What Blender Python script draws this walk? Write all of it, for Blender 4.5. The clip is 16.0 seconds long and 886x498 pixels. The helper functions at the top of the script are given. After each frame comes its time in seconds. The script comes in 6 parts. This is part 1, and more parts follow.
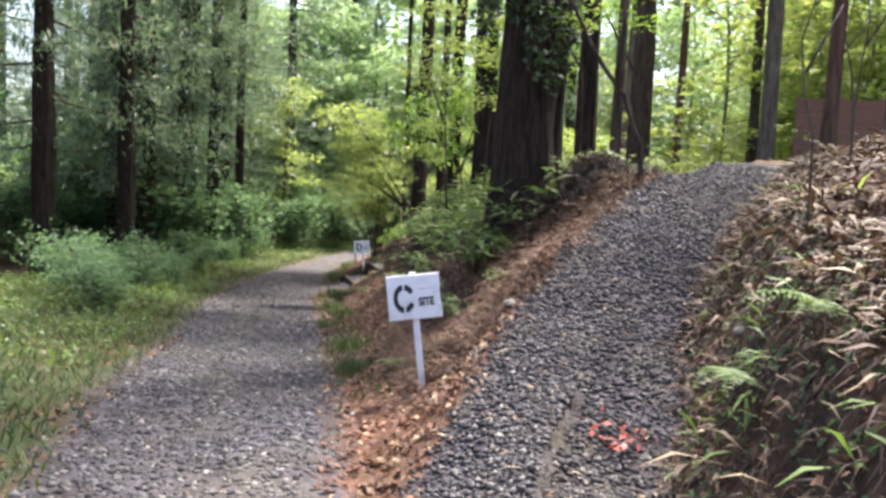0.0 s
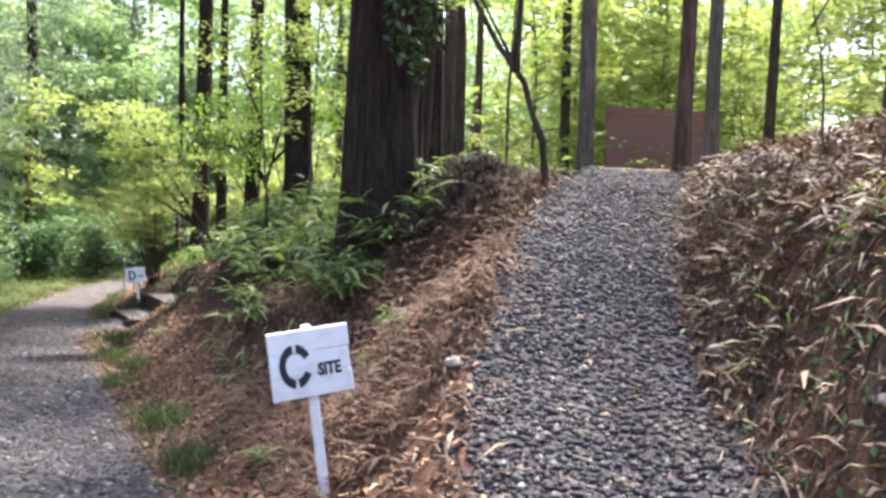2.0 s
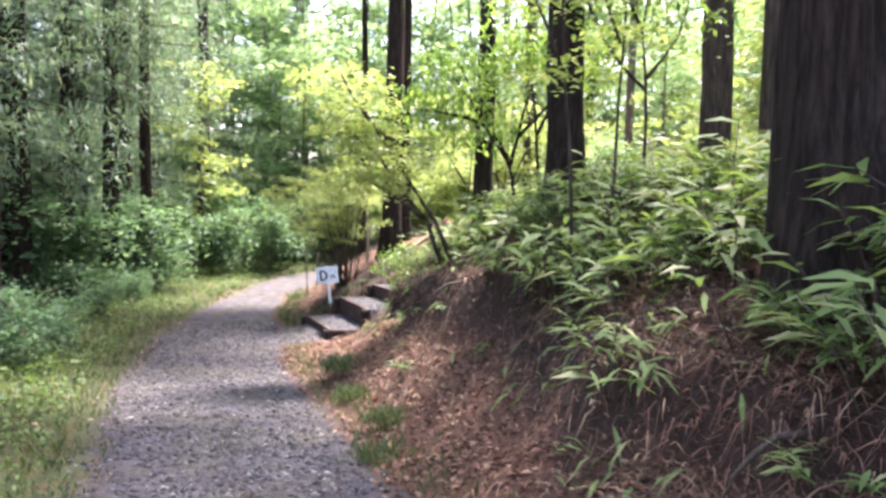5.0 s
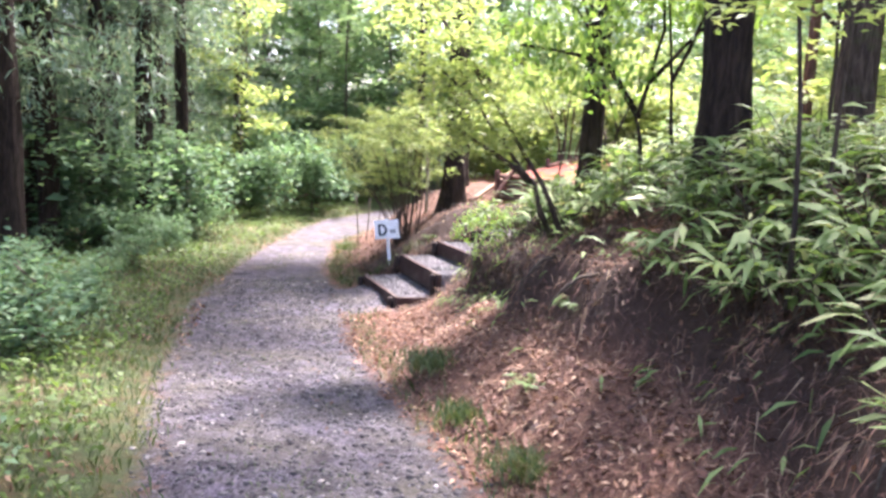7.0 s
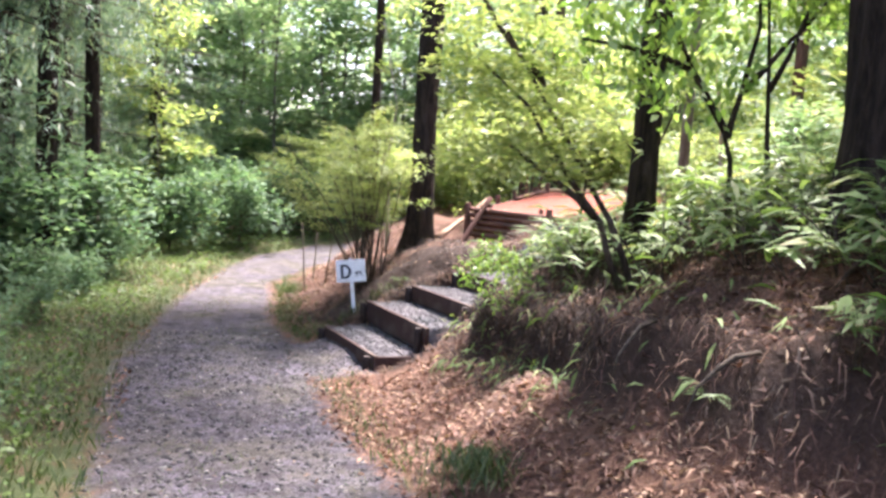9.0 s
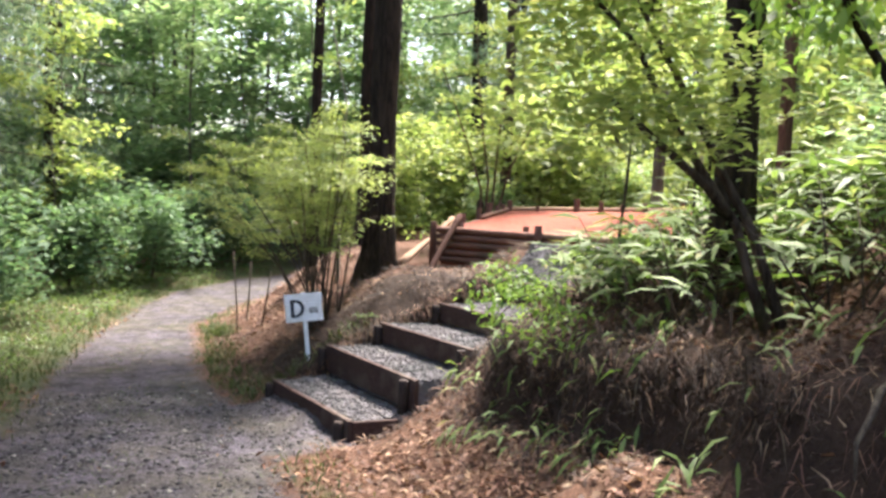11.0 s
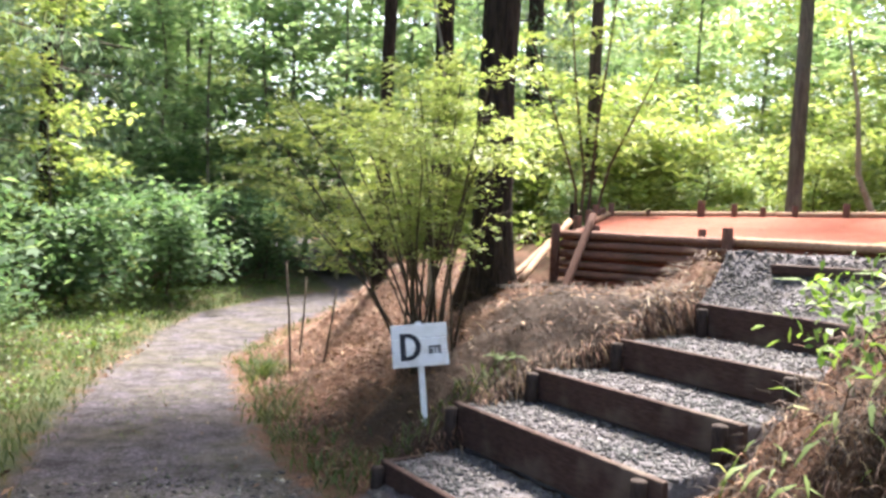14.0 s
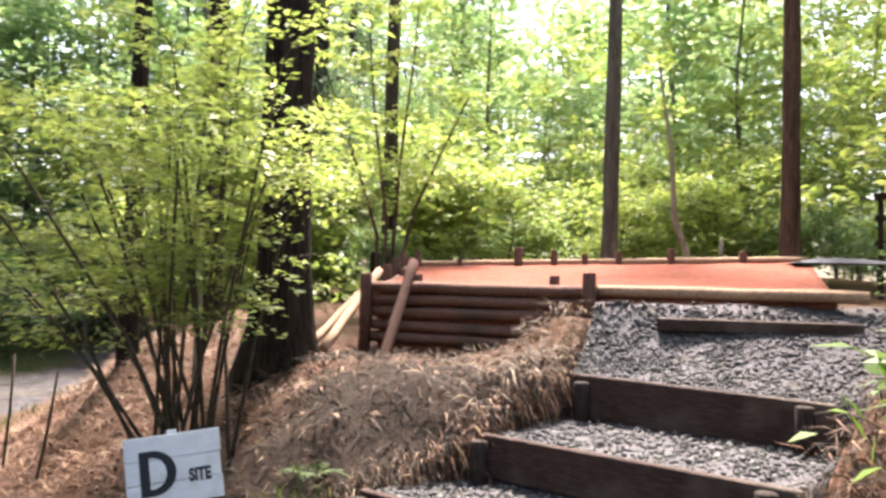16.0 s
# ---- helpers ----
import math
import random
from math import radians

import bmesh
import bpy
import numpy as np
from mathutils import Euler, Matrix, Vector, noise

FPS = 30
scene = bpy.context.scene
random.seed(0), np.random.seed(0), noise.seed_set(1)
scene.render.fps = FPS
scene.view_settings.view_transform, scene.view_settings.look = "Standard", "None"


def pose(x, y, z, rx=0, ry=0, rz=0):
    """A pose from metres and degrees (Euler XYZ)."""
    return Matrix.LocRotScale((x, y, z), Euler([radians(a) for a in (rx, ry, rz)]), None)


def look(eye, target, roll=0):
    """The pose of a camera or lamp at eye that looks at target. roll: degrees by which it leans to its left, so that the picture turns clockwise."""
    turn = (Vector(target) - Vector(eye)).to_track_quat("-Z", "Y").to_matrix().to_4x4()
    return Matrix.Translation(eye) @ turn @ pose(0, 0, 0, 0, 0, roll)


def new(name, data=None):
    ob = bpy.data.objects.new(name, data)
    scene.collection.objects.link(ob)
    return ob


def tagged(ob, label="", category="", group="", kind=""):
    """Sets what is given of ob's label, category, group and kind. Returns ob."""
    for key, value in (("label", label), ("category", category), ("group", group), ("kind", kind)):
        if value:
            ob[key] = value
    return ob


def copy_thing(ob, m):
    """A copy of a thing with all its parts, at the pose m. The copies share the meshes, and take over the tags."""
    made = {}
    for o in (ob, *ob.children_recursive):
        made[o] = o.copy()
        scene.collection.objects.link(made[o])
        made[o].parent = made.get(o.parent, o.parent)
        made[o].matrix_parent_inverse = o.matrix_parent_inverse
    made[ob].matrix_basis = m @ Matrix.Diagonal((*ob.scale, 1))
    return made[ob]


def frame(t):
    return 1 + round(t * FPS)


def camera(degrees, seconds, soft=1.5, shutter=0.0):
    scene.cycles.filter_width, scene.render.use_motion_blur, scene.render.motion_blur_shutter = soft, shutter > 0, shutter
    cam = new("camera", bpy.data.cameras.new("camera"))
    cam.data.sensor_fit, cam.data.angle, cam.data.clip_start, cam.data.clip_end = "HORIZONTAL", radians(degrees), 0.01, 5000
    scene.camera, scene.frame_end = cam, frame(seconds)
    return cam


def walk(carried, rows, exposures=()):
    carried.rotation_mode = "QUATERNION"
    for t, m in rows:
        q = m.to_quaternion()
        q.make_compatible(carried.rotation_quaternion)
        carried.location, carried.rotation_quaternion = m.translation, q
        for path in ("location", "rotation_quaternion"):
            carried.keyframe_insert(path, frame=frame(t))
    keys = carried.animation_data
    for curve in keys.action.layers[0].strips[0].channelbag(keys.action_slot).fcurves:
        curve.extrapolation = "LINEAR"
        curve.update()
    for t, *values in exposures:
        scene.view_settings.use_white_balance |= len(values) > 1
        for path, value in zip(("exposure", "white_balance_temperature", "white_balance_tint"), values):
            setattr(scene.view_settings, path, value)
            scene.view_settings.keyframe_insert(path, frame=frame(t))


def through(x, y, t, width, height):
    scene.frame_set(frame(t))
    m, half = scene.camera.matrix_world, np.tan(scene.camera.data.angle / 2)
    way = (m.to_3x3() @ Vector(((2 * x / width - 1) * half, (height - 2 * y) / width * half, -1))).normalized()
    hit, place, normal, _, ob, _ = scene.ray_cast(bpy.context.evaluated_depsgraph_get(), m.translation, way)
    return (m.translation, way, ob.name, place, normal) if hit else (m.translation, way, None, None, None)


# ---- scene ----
# ---------------------------------------------------------------- camera
cam = camera(57.44, 16.0, soft=3.0, shutter=0.0)
# t, eye x, y, z, yaw, pitch, roll to the left
ROWS = [
    (0, 0.162, 0.273, 1.288, 1.73, -3.81, 2.75),
    (0.5, -0.039, 0.767, 1.246, -4.01, -3.76, 3.09),
    (1, -0.227, 1.228, 1.242, -7.69, -2.26, 1.91),
    (1.5, -0.376, 1.737, 1.238, -11.41, -2.31, 0.83),
    (2, -0.573, 2.231, 1.235, -14.92, -2.06, 1.51),
    (2.5, -0.744, 2.788, 1.227, -15.65, -1.27, 1.97),
    (3, -0.935, 3.332, 1.224, -15.91, -1.96, 1.52),
    (3.5, -1.100, 3.924, 1.226, -14.70, -4.94, -0.45),
    (4, -1.302, 4.527, 1.180, -11.84, -4.56, -0.85),
    (4.5, -1.485, 5.035, 1.093, -7.57, -2.26, 0.54),
    (5, -1.736, 5.508, 1.235, -5.31, -3.15, 0.88),
    (5.2, -1.791, 5.698, 1.233, -4.14, -2.29, 0.82),
    (7.3, -2.501, 7.646, 1.505, -3.42, -8.40, 2.34),
    (7.5, -2.560, 7.858, 1.484, -3.75, -8.21, 2.31),
    (8, -2.784, 8.470, 1.400, -5.94, -6.52, 4.04),
    (8.5, -3.018, 8.969, 1.379, -7.66, -5.40, 3.75),
    (9, -3.246, 9.519, 1.334, -9.90, -5.43, 3.34),
    (9.2, -3.423, 9.713, 1.325, -11.97, -4.95, 4.07),
    (11.3, -3.539, 12.203, 1.047, -17.03, -3.02, 1.94),
    (11.5, -3.631, 12.422, 1.049, -18.11, -3.24, 1.88),
    (12, -3.714, 13.016, 1.022, -18.46, -3.02, 0.80),
    (12.5, -3.844, 13.569, 0.960, -17.13, -2.93, 0.72),
    (13, -3.907, 14.169, 0.847, -17.04, -4.38, 1.07),
    (13.5, -3.985, 14.656, 0.813, -18.44, -4.64, 2.48),
    (14, -4.007, 15.201, 0.770, -15.94, -1.78, 2.50),
    (14.5, -3.969, 15.820, 0.719, -15.78, -2.89, 1.59),
    (15, -3.828, 16.220, 0.702, -19.06, -2.09, 1.45),
    (15.5, -3.672, 16.721, 0.712, -24.72, 0.01, 1.51),
    (16, -3.406, 17.200, 0.704, -31.45, 2.85, 1.42),
]
walk(cam, [(t, pose(x, y, z, 90 + pitch, -roll, yaw)) for t, x, y, z, yaw, pitch, roll in ROWS],
     [(0, 1.92, 6300, 15), (0.5, 2.35, 6300, 15), (1.5, 2.17, 6250, 15), (2, 2.22, 6200, 15), (3, 2.05, 6200, 15), (4, 2.58, 6200, 21), (4.5, 2.48, 6100, 22),
      (5, 2.63, 6100, 23), (7.5, 2.85, 5900, 29), (8, 2.88, 5900, 29), (9, 2.50, 6050, 24), (11.5, 2.15, 6350, 15), (12, 2.44, 6250, 15), (12.5, 2.20, 6400, 15),
      (13, 2.24, 6500, 15), (13.5, 2.50, 6400, 15), (14, 2.42, 6350, 15), (14.5, 2.20, 6550, 15), (15, 2.37, 6500, 16), (16, 2.20, 6600, 16)])

# ---------------------------------------------------------------- light
SUN_EL, SUN_AZ = radians(61), radians(35)
world = bpy.data.worlds.new("world")
scene.world = world
world.use_nodes = True
wn = world.node_tree.nodes
sky = wn.new("ShaderNodeTexSky")
sky.sky_type = "NISHITA"
sky.sun_disc = False
sky.sun_elevation, sky.sun_rotation = SUN_EL, SUN_AZ
sky.air_density, sky.dust_density, sky.ozone_density = 1.0, 4.0, 0.6
world.node_tree.links.new(sky.outputs[0], wn["Background"].inputs[0])
wn["Background"].inputs[1].default_value = 0.15
sun = new("sun", bpy.data.lights.new("sun", "SUN"))
sun.data.energy, sun.data.angle, sun.data.color = 5.0, radians(9), (1.0, 0.95, 0.84)
sun_way = Vector((math.sin(SUN_AZ) * math.cos(SUN_EL), math.cos(SUN_AZ) * math.cos(SUN_EL), math.sin(SUN_EL)))
sun.matrix_world = look(sun_way * 60, (0, 0, 0))
scene.view_settings.exposure = 2.0

# ---------------------------------------------------------------- materials


def graph(name):
    m = bpy.data.materials.new(name)
    m.use_nodes = True
    t = m.node_tree
    return m, t, t.nodes["Principled BSDF"]


def node(t, kind, **inputs):
    n = t.nodes.new(kind)
    for key, value in inputs.items():
        n.inputs[key].default_value = value
    return n


def ramp(t, source, stops):
    r = t.nodes.new("ShaderNodeValToRGB")
    while len(r.color_ramp.elements) < len(stops):
        r.color_ramp.elements.new(0.5)
    for e, (at, c) in zip(r.color_ramp.elements, stops):
        e.position, e.color = at, (*c, 1)
    t.links.new(source, r.inputs[0])
    return r.outputs[0]


def noise_tex(t, scale, detail=4.0, rough=0.6, stretch=None, distort=0.0):
    c = t.nodes.new("ShaderNodeTexCoord")
    n = node(t, "ShaderNodeTexNoise", Scale=scale, Detail=detail, Roughness=rough, Distortion=distort)
    if stretch:
        mp = t.nodes.new("ShaderNodeMapping")
        mp.inputs["Scale"].default_value = stretch
        t.links.new(c.outputs["Object"], mp.inputs[0])
        t.links.new(mp.outputs[0], n.inputs["Vector"])
    else:
        t.links.new(c.outputs["Object"], n.inputs["Vector"])
    return n.outputs["Fac"]


def mixed(t, fac, a, b, kind="MIX"):
    m = t.nodes.new("ShaderNodeMix")
    m.data_type, m.blend_type = "RGBA", kind
    for source, socket in ((fac, 0), (a, 6), (b, 7)):
        if isinstance(source, (int, float)):
            m.inputs[socket].default_value = source
        elif isinstance(source, tuple):
            m.inputs[socket].default_value = (*source, 1)
        else:
            t.links.new(source, m.inputs[socket])
    return m.outputs[2]


def bumped(t, p, height, strength, distance=0.02):
    b = node(t, "ShaderNodeBump", Strength=strength, Distance=distance)
    t.links.new(height, b.inputs["Height"])
    t.links.new(b.outputs[0], p.inputs["Normal"])


def plain(name, dark, light, scale=12.0, rough=0.8, bump=0.4, stretch=None, stain=None, metal=0.0):
    """A surface with grain and broad stains."""
    m, t, p = graph(name)
    fine = noise_tex(t, scale, 6.0, 0.65, stretch)
    col = ramp(t, fine, [(0.3, dark), (0.7, light)])
    broad = noise_tex(t, scale * 0.13, 3.0)
    if stain:
        spot = ramp(t, broad, [(0.5, (0, 0, 0)), (0.7, (1, 1, 1))])
        col = mixed(t, spot, col, stain)
    t.links.new(col, p.inputs["Base Color"])
    p.inputs["Roughness"].default_value, p.inputs["Metallic"].default_value = rough, metal
    p.inputs["Specular IOR Level"].default_value = 0.15 if rough > 0.65 else 0.35
    bumped(t, p, fine, bump)
    return m


def leafy(name, stops, through=0.45, rough=0.5):
    """Leaves: a colour for each leaf, gloss on top, light through the blade."""
    m, t, p = graph(name)
    g = t.nodes.new("ShaderNodeNewGeometry")
    col = ramp(t, g.outputs["Random Per Island"], stops)
    patch = noise_tex(t, 1.3, 3.0)
    shade = ramp(t, patch, [(0.35, (0.72, 0.78, 0.7)), (0.65, (1.12, 1.1, 1.0))])
    col = mixed(t, 1.0, col, shade, "MULTIPLY")
    t.links.new(col, p.inputs["Base Color"])
    p.inputs["Roughness"].default_value = rough
    p.inputs["Specular IOR Level"].default_value = 0.35
    tr = t.nodes.new("ShaderNodeBsdfTranslucent")
    warm = mixed(t, 1.0, col, (1.2, 1.2, 0.85), "MULTIPLY")
    t.links.new(warm, tr.inputs[0])
    mx = t.nodes.new("ShaderNodeMixShader")
    mx.inputs[0].default_value = through
    t.links.new(p.outputs[0], mx.inputs[1])
    t.links.new(tr.outputs[0], mx.inputs[2])
    t.links.new(mx.outputs[0], t.nodes["Material Output"].inputs[0])
    return m


def barky(name, dark, light, moss=(0.05, 0.07, 0.02), mossy=0.62):
    m, t, p = graph(name)
    ridges = noise_tex(t, 15.0, 6.0, 0.72, (1, 1, 0.12), 0.9)
    flakes = noise_tex(t, 26.0, 4.0, 0.7, (1, 1, 0.25))
    col = ramp(t, ridges, [(0.40, dark), (0.52, tuple(0.6 * a + 0.4 * b for a, b in zip(dark, light))), (0.70, light)])
    col = mixed(t, 0.35, col, ramp(t, flakes, [(0.3, dark), (0.7, light)]))
    green = ramp(t, noise_tex(t, 1.6, 5.0, 0.6), [(mossy, (0, 0, 0)), (mossy + 0.12, (0.75, 0.75, 0.75))])
    col = mixed(t, green, col, moss)
    t.links.new(col, p.inputs["Base Color"])
    p.inputs["Roughness"].default_value = 0.95
    p.inputs["Specular IOR Level"].default_value = 0.1
    bumped(t, p, ridges, 1.0, 0.09)
    return m


def mask_of(t, fac, mask, a, b, lo, hi):
    """A ragged edge: a * noise + b * mask, cut between lo and hi."""
    k = t.nodes.new("ShaderNodeMath")
    k.operation = "MULTIPLY"
    t.links.new(mask, k.inputs[0])
    k.inputs[1].default_value = b
    q = t.nodes.new("ShaderNodeMath")
    q.operation = "MULTIPLY_ADD"
    t.links.new(fac, q.inputs[0])
    q.inputs[1].default_value = a
    t.links.new(k.outputs[0], q.inputs[2])
    return ramp(t, q.outputs[0], [(lo, (0, 0, 0)), (hi, (1, 1, 1))])


def ground_material():
    """Forest floor: litter, soil, moss and grass, with gravel on the trodden ways."""
    m, t, p = graph("forest_floor")
    at = t.nodes.new("ShaderNodeAttribute")
    at.attribute_name = "gravel"
    ag = t.nodes.new("ShaderNodeAttribute")
    ag.attribute_name = "grass"
    ar = t.nodes.new("ShaderNodeAttribute")
    ar.attribute_name = "soil"
    # litter
    fleck = noise_tex(t, 38.0, 5.0, 0.75, None, 0.8)
    litter = ramp(t, fleck, [(0.28, (0.022, 0.011, 0.007)), (0.45, (0.085, 0.038, 0.023)), (0.58, (0.155, 0.078, 0.046)), (0.75, (0.28, 0.175, 0.11))])
    broad = noise_tex(t, 1.7, 4.0, 0.6)
    litter = mixed(t, ramp(t, broad, [(0.4, (0, 0, 0)), (0.66, (0.8, 0.8, 0.8))]), litter, mixed(t, 0.5, litter, (0.075, 0.045, 0.025)))
    # bare soil, coloured near black to carry the shade under the overhanging bank
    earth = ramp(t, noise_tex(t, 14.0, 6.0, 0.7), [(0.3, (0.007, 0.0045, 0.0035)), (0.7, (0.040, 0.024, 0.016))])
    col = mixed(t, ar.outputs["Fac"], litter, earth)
    # grass and moss
    turf = ramp(t, noise_tex(t, 22.0, 6.0, 0.75), [(0.3, (0.022, 0.030, 0.010)), (0.5, (0.050, 0.066, 0.022)), (0.72, (0.095, 0.105, 0.042))])
    mott = noise_tex(t, 3.5, 5.0, 0.7)
    col = mixed(t, mask_of(t, mott, ag.outputs["Fac"], 0.8, 0.42, 0.62, 0.84), col, turf)
    # gravel
    v = node(t, "ShaderNodeTexVoronoi", Scale=32.0)
    c = t.nodes.new("ShaderNodeTexCoord")
    t.links.new(c.outputs["Object"], v.inputs["Vector"])
    stone = mixed(t, 1.0, ramp(t, noise_tex(t, 55.0, 4.0, 0.7), [(0.3, (0.042, 0.037, 0.045)), (0.55, (0.115, 0.102, 0.118)), (0.75, (0.25, 0.226, 0.25))]),
                  ramp(t, v.outputs["Distance"], [(0.1, (1, 1, 1)), (0.7, (0.45, 0.42, 0.42))]), "MULTIPLY")
    mossy = ramp(t, noise_tex(t, 1.3, 6.0, 0.7), [(0.42, (0, 0, 0)), (0.64, (0.75, 0.75, 0.75))])
    stone = mixed(t, mossy, stone, (0.074, 0.066, 0.043))
    worn = ramp(t, noise_tex(t, 4.5, 5.0, 0.75), [(0.36, (0.5, 0.46, 0.47)), (0.5, (1.0, 1.0, 1.0)), (0.64, (1.45, 1.46, 1.52))])
    stone = mixed(t, 1.0, stone, worn, "MULTIPLY")
    col = mixed(t, mask_of(t, noise_tex(t, 7.0, 6.0, 0.75), at.outputs["Fac"], 0.75, 0.5, 0.50, 0.70), col, stone)
    t.links.new(col, p.inputs["Base Color"])
    p.inputs["Roughness"].default_value = 0.92
    p.inputs["Specular IOR Level"].default_value = 0.25
    bumped(t, p, fleck, 0.8, 0.03)
    return m


FLOOR = ground_material()
BARK = barky("bark_brown", (0.020, 0.015, 0.011), (0.150, 0.112, 0.085), mossy=0.56)
BARK_DARK = barky("bark_dark", (0.008, 0.006, 0.0045), (0.070, 0.049, 0.036))
BARK_RED = barky("bark_red", (0.045, 0.026, 0.018), (0.22, 0.135, 0.10), mossy=0.72)
BARK_GREY = barky("bark_grey", (0.06, 0.052, 0.045), (0.26, 0.225, 0.19), mossy=0.6)
BARK_PALE = barky("bark_pale", (0.20, 0.17, 0.13), (0.52, 0.48, 0.40), mossy=0.7)
TWIG = plain("twig", (0.03, 0.022, 0.016), (0.11, 0.085, 0.06), 30, 0.85)
LEAF_LIME = leafy("leaf_lime", [(0.0, (0.16, 0.23, 0.07)), (0.6, (0.26, 0.32, 0.105)), (1.0, (0.38, 0.40, 0.17))], 0.55)
LEAF_GREEN = leafy("leaf_green", [(0.0, (0.09, 0.16, 0.035)), (0.6, (0.15, 0.235, 0.05)), (1.0, (0.24, 0.32, 0.085))], 0.5)
LEAF_BLUE = leafy("leaf_blue_green", [(0.0, (0.15, 0.24, 0.125)), (0.6, (0.24, 0.35, 0.19)), (1.0, (0.38, 0.45, 0.29))], 0.5)
LEAF_DARK = leafy("leaf_dark", [(0.0, (0.06, 0.115, 0.062)), (0.7, (0.105, 0.18, 0.095)), (1.0, (0.17, 0.24, 0.135))], 0.5, 0.7)
LEAF_CEDAR = leafy("leaf_cedar", [(0.0, (0.08, 0.13, 0.095)), (0.7, (0.135, 0.20, 0.14)), (1.0, (0.22, 0.25, 0.17))], 0.45)
LEAF_SASA = leafy("leaf_bamboo_grass", [(0.0, (0.085, 0.14, 0.036)), (0.55, (0.15, 0.22, 0.062)), (0.88, (0.23, 0.30, 0.105)), (1.0, (0.34, 0.31, 0.17))], 0.45, 0.6)
LEAF_SHRUB = leafy("leaf_shrub", [(0.0, (0.19, 0.25, 0.075)), (0.6, (0.29, 0.35, 0.12)), (1.0, (0.42, 0.44, 0.20))], 0.55)
LEAF_IVY = leafy("leaf_ivy", [(0.0, (0.020, 0.042, 0.018)), (0.7, (0.05, 0.085, 0.034)), (1.0, (0.11, 0.15, 0.075))], 0.3, 0.5)
RED_LEAF = leafy("red_leaves", [(0.0, (0.25, 0.03, 0.025)), (1.0, (0.45, 0.08, 0.06))], 0.2)
LEAF_FERN = leafy("leaf_fern", [(0.0, (0.07, 0.12, 0.03)), (1.0, (0.14, 0.20, 0.055))], 0.45)
GRASS = leafy("grass_blades", [(0.0, (0.034, 0.058, 0.016)), (0.55, (0.066, 0.098, 0.028)), (0.88, (0.11, 0.125, 0.048)), (1.0, (0.22, 0.16, 0.095))], 0.3)
DEAD_RED = leafy("dead_leaves_red", [(0.0, (0.055, 0.024, 0.016)), (0.5, (0.155, 0.070, 0.047)), (0.8, (0.225, 0.118, 0.078)), (1.0, (0.36, 0.24, 0.16))], 0.12, 0.7)
DEAD_STRAW = leafy("dead_leaves_straw", [(0.0, (0.026, 0.012, 0.008)), (0.5, (0.085, 0.042, 0.027)), (0.8, (0.15, 0.092, 0.060)), (0.95, (0.25, 0.19, 0.135)), (1.0, (0.42, 0.35, 0.26))], 0.12, 0.7)
STONE = leafy("gravel_stones", [(0.0, (0.024, 0.021, 0.023)), (0.5, (0.068, 0.061, 0.063)), (0.9, (0.132, 0.120, 0.124)), (1.0, (0.29, 0.26, 0.25))], 0.0, 0.85)
STONE_DARK = leafy("side_path_stones", [(0.0, (0.012, 0.010, 0.013)), (0.5, (0.033, 0.029, 0.035)), (0.85, (0.075, 0.066, 0.072)), (1.0, (0.21, 0.18, 0.165))], 0.0, 0.8)
STONE_PALE = leafy("step_gravel", [(0.0, (0.058, 0.052, 0.060)), (0.55, (0.090, 0.081, 0.091)), (0.92, (0.125, 0.114, 0.123)), (1.0, (0.20, 0.185, 0.185))], 0.0, 0.85)
DEAD_DARK = leafy("dead_stalks_dark", [(0.0, (0.024, 0.013, 0.009)), (0.6, (0.080, 0.041, 0.026)), (0.92, (0.17, 0.095, 0.058)), (1.0, (0.32, 0.23, 0.15))], 0.05, 0.85)
# rotten wood of the root heap; elsewhere its black paints shade onto stalks
DEAD_BLACK = leafy("rotten_and_shaded_twigs", [(0.0, (0.012, 0.008, 0.007)), (0.7, (0.036, 0.022, 0.017)), (0.95, (0.08, 0.05, 0.035)), (1.0, (0.24, 0.17, 0.12))], 0.03, 0.9)
WHITE = plain("white_paint", (0.70, 0.69, 0.70), (0.86, 0.85, 0.85), 40, 0.6, 0.15, (1, 1, 8), (0.62, 0.61, 0.58))
BLACK = plain("black_stencil", (0.012, 0.013, 0.018), (0.03, 0.032, 0.04), 60, 0.6, 0.1)
TIMBER = plain("stained_timber", (0.022, 0.012, 0.010), (0.076, 0.043, 0.036), 16, 0.75, 0.5, (1, 6, 6), (0.10, 0.075, 0.06))
STAKE = plain("dark_stake", (0.014, 0.010, 0.009), (0.055, 0.038, 0.032), 20, 0.8, 0.5, (5, 5, 1))
LOG = plain("red_brown_log", (0.05, 0.026, 0.019), (0.28, 0.145, 0.105), 14, 0.75, 0.5, (1, 6, 6), (0.09, 0.06, 0.045))
BRACE = plain("dark_red_log", (0.022, 0.009, 0.006), (0.075, 0.032, 0.022), 20, 0.9, 0.5, (5, 5, 1))
LOG_POST = plain("brown_post", (0.05, 0.026, 0.02), (0.19, 0.10, 0.075), 20, 0.8, 0.5, (5, 5, 1))
CUT = plain("cut_wood", (0.22, 0.13, 0.08), (0.42, 0.28, 0.19), 30, 0.8, 0.2)
RED_EARTH = plain("red_earth", (0.11, 0.030, 0.018), (0.29, 0.090, 0.058), 24, 0.95, 1.0, None, (0.25, 0.080, 0.053))
PANEL = plain("brown_panel", (0.16, 0.085, 0.075), (0.27, 0.155, 0.135), 9, 0.8, 0.3, (1, 1, 7), (0.20, 0.13, 0.12))
TARP = plain("grey_sheet", (0.05, 0.05, 0.06), (0.08, 0.08, 0.095), 6, 0.9, 0.3)

# ---------------------------------------------------------------- mesh helpers
rng = np.random.default_rng(7)


